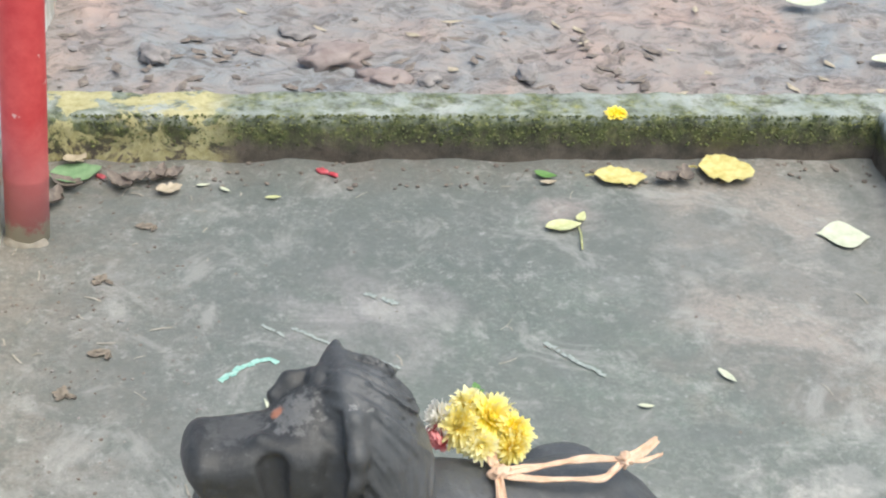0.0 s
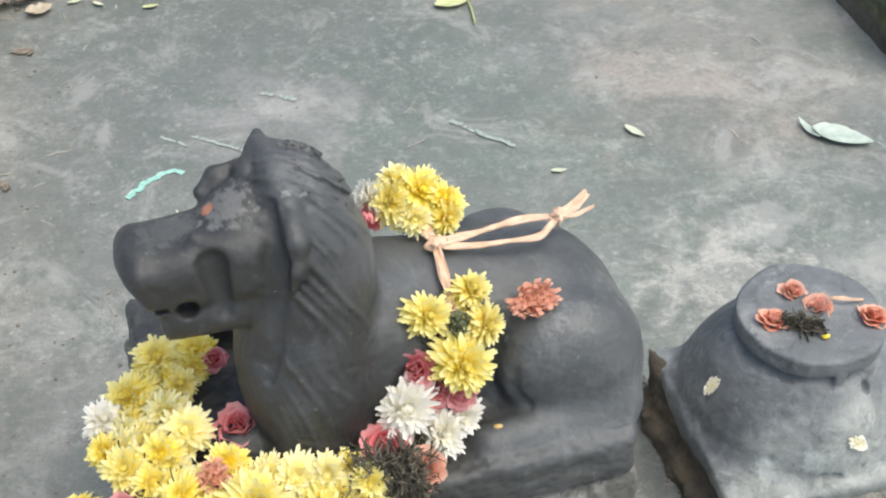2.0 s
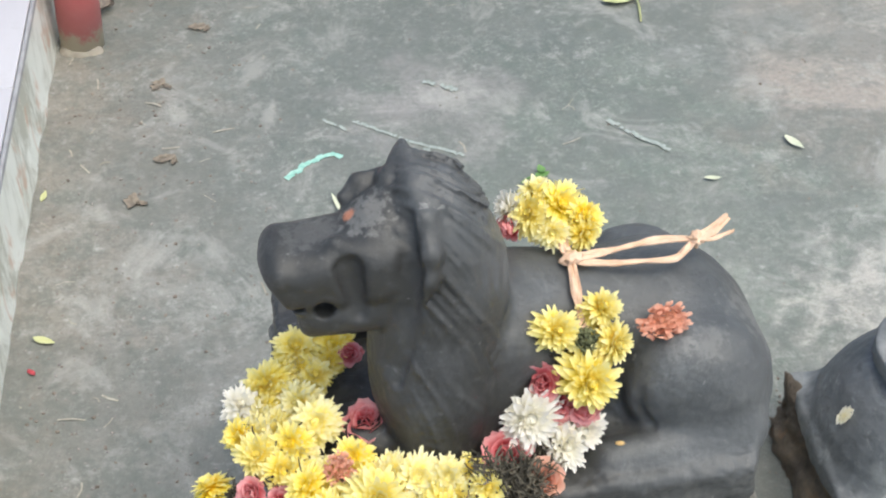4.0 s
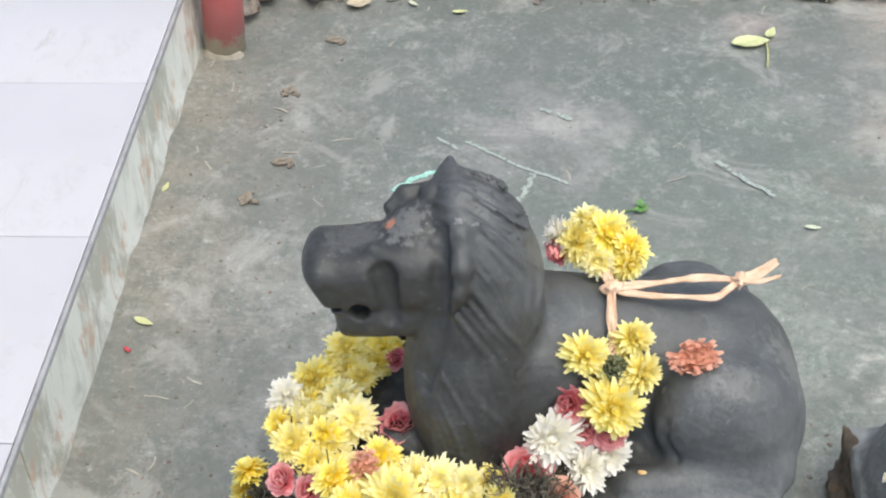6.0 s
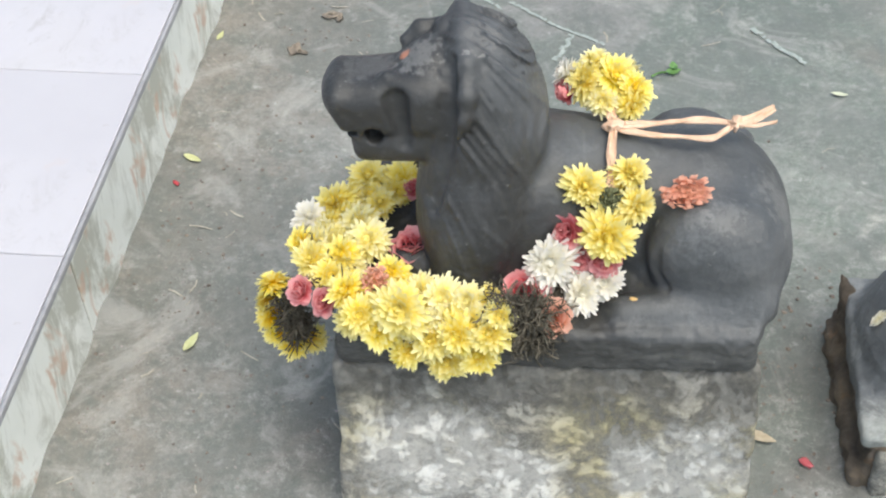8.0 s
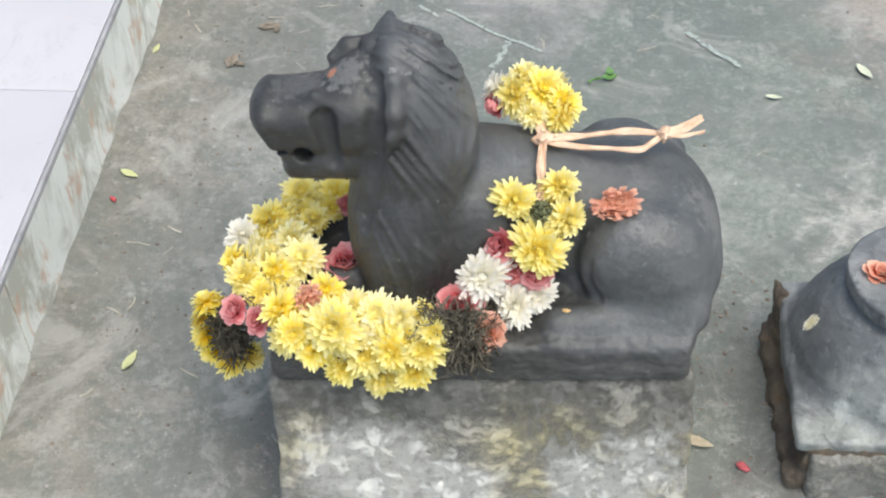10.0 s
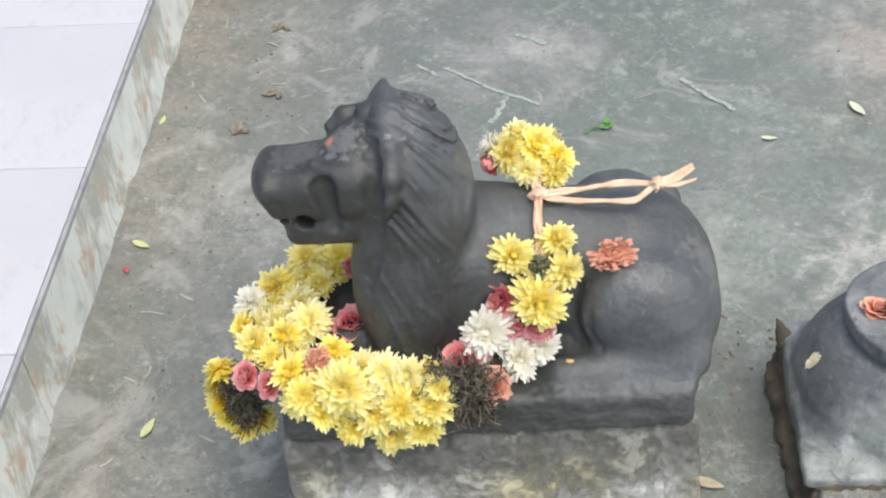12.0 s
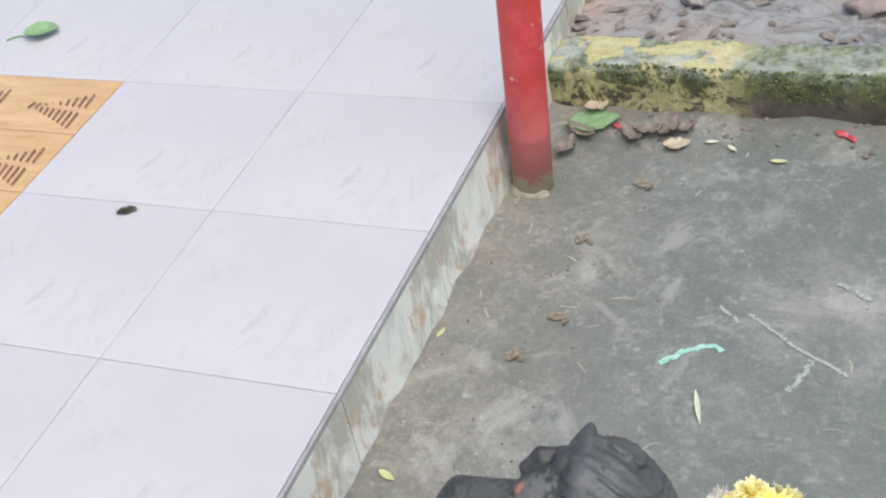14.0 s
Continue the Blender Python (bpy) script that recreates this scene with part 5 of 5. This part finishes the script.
def straw_shape(rng):
    l, w, b = rng.uniform(0.006, 0.022), rng.uniform(0.0008, 0.002), rng.uniform(-0.004, 0.004)
    return [(-l, -w, 0), (0, b - w, 0.0015), (l, -w, 0.0005), (l, w, 0.0005), (0, b + w, 0.0015), (-l, w, 0)], [(0, 1, 4, 5), (1, 2, 3, 4)]


def flake_shape(rng):
    l, w = rng.uniform(0.012, 0.035), rng.uniform(0.006, 0.016)
    return [(-l, 0, 0.004), (-l * 0.2, -w, 0.001), (l, 0, 0.006), (l * 0.1, w, 0.003)], [(0, 1, 2), (0, 2, 3)]


def on_soil(rng):
    x, y = rng.uniform(-0.9, 2.4), 1.33 + 1.25 * rng.random() ** 1.3
    return x, y, soil_height(x, y) + 0.001


def on_kerb_side(rng):
    x, y = rng.uniform(-0.7, 1.0), 1.33 + 0.3 * rng.random()
    return x, y, soil_height(x, y) + 0.002


def by_platform(rng):
    x, y = -0.55 + 0.42 * rng.random() ** 1.6, rng.uniform(-0.8, 1.12)
    return x, y, 0.0015


def by_kerb(rng):
    x, y = rng.uniform(-0.55, 1.45), 1.16 - 0.12 * rng.random() ** 2
    return x, y, 0.004


def anywhere(rng):
    return rng.uniform(-0.5, 1.4), rng.uniform(-0.9, 1.1), 0.001


def by_base(rng):
    return rng.uniform(0.47, 0.66), rng.uniform(-0.68, -0.2), 0.001


scatter("gravel", "small grey and brown stones on bare soil", "gravel", 260, stone_shape(0.003, 0.020, 0.3), on_soil, PEBBLE, 1)
scatter("soil_clods", "dark crumbs of wet soil", "soil", 450, stone_shape(0.003, 0.016, 0.4), on_soil, LEAF_BROWN, 2)
scatter("leaf_litter", "flat dry leaf flakes on bare soil", "leaf litter", 45, flake_shape, on_soil, LEAF_TAN, 3)
scatter("leaf_litter", "dark leaf flakes behind the kerb", "leaf litter", 90, flake_shape, on_kerb_side, LEAF_BROWN, 4)
scatter("straw_bits", "short bits of dry straw on concrete", "straw", 45, straw_shape, by_platform, STRAW, 5)
scatter("soil_crumbs", "brown soil crumbs along the platform foot", "soil", 900, stone_shape(0.001, 0.0045), by_platform, LEAF_BROWN, 6)
scatter("soil_crumbs", "soil crumbs along the kerb foot", "soil", 400, stone_shape(0.0015, 0.009), by_kerb, LEAF_BROWN, 7)
scatter("grit", "pale sandy grit along the platform foot", "grit", 1100, stone_shape(0.0008, 0.0040), by_platform, PEBBLE, 13)
scatter("straw_bits", "short pale fibres on concrete", "straw", 40, straw_shape, anywhere, STRAW, 8)
scatter("soil_crumbs", "small dark crumbs on concrete", "soil", 260, stone_shape(0.001, 0.004), anywhere, LEAF_BROWN, 9)
scatter("soil_crumbs", "dark crumbs beside the stone base", "soil", 320, stone_shape(0.001, 0.005), by_base, LEAF_BROWN, 10)
for k, (x, y, s, mat, label) in enumerate(((0.275, 1.385, 0.06, BRICK, "reddish brick shard half sunk in the soil"), (0.39, 1.378, 0.035, PEBBLE, "grey stone behind the kerb"),
                                           (0.64, 1.415, 0.045, PEBBLE, "dark stone behind the kerb"), (-0.28, 1.505, 0.055, PEBBLE, "flat pale stone in the soil"), (0.07, 1.64, 0.04, PEBBLE, "pale stone in the soil"), (0.17, 1.5, 0.09, BRICK, "broad brick shard sunk in the soil"))):
    ob = part("stone", lump((s, s * 0.6, s * 0.32), 70 + k, 0.7, 3), mat, smooth=True, at=pose(x, y, 0.115, 0, 0, 40 * k))
    tagged(ob, label, "stone")
leaf("white leaf lying on the bare soil", 1.505, 1.84, 0.12, 0.06, 0, LEAF_PALE, 0.125, curl=0.3, seed=81)
leaf("white leaf scrap lying on the bare soil", 1.60, 1.475, 0.09, 0.05, 10, LEAF_PALE, 0.125, curl=0.3, seed=82)

MOSS = plain("moss", (0.045, 0.06, 0.025), (0.20, 0.215, 0.08), 40, 0.95, 0.5)


def on_kerb_edge(rng):
    x = rng.uniform(-0.45, 1.46)
    z = 0.122 - 0.075 * rng.random() ** 2.2
    return x, 1.166 + (0.012 * rng.random() if z > 0.112 else -0.002), z


def on_side_kerb_edge(rng):
    return 1.468 + 0.01 * rng.random(), rng.uniform(0.45, 1.15), 0.132 - 0.02 * rng.random() ** 2


scatter("moss", "olive green moss tufts along the kerb edge", "moss", 3600, stone_shape(0.0012, 0.0052, 0.8), on_kerb_edge, MOSS, 11)
scatter("moss", "moss tufts along the side kerb", "moss", 420, stone_shape(0.0012, 0.0048, 0.8), on_side_kerb_edge, MOSS, 12)


# ---- floor tiles and riser tiles of the platform ----
tile_bm = box(-0.25, 0.25, -0.225, 0.225, -0.008, 0, 0.0012, 1)
for v in tile_bm.verts:
    v.co.x *= 0.4942 / 0.5
    v.co.y *= 0.4484 / 0.45
tile_mesh = mesh_of("floor_tile", tile_bm, TILE)
half_bm = box(-0.246, 0.246, -0.111, 0.111, -0.008, 0, 0.0012, 1)
half_mesh = mesh_of("brown_tile", half_bm, INLAY)
inlay_bm = bmesh.new()
for cx, sx in ((0.235, -1), (-0.02, -1), (-0.235, 1)):
    for k in range(9):
        u0, u1 = cx + sx * (0.022 + k * 0.019), cx + sx * (0.033 + k * 0.019)
        h = 0.098 - 0.0095 * k
        for v0, v1 in ((-h, -h * 0.25), (-h * 0.12, h * 0.55 - 0.004 * k)):
            pts = [(u0, v0), (u1, v0 + 0.008), (u1 + sx * 0.006, v1), (u0 + sx * 0.006, v1 - 0.008)]
            inlay_bm.faces.new([inlay_bm.verts.new((max(-0.243, min(0.243, u)), v, 0.0006)) for u, v in (pts if sx > 0 else pts[::-1])])
inlay_mesh = mesh_of("inlay", inlay_bm, INLAY_DARK)
for i in range(6):
    for j in range(-6, 8):
        x, y = -0.5655 - 0.2480 - i * 0.4955, j * 0.45 + 0.225
        m = pose(x, y, PLAT_Z)
        if i == 2 and -2 <= j <= 1:
            for k in (-1, 1):
                t = part("brown_tile", half_mesh, None, platform, at=m @ pose(0, k * 0.1125, 0))
                part("inlay", inlay_mesh, None, t)
            continue
        part("floor_tile", tile_mesh, None, platform, at=m)
riser_bm = box(-0.006, 0.006, -0.2225, 0.2225, 0.0, PLAT_Z - 0.012, 0.0012, 1)
riser_mesh = mesh_of("riser_tile", riser_bm, RISER)
for j in range(-7, 8):
    part("riser_tile", riser_mesh, None, platform, at=pose(-0.565, j * 0.45 + 0.225, 0, 0, 0.6 * math.sin(j * 5.0)))
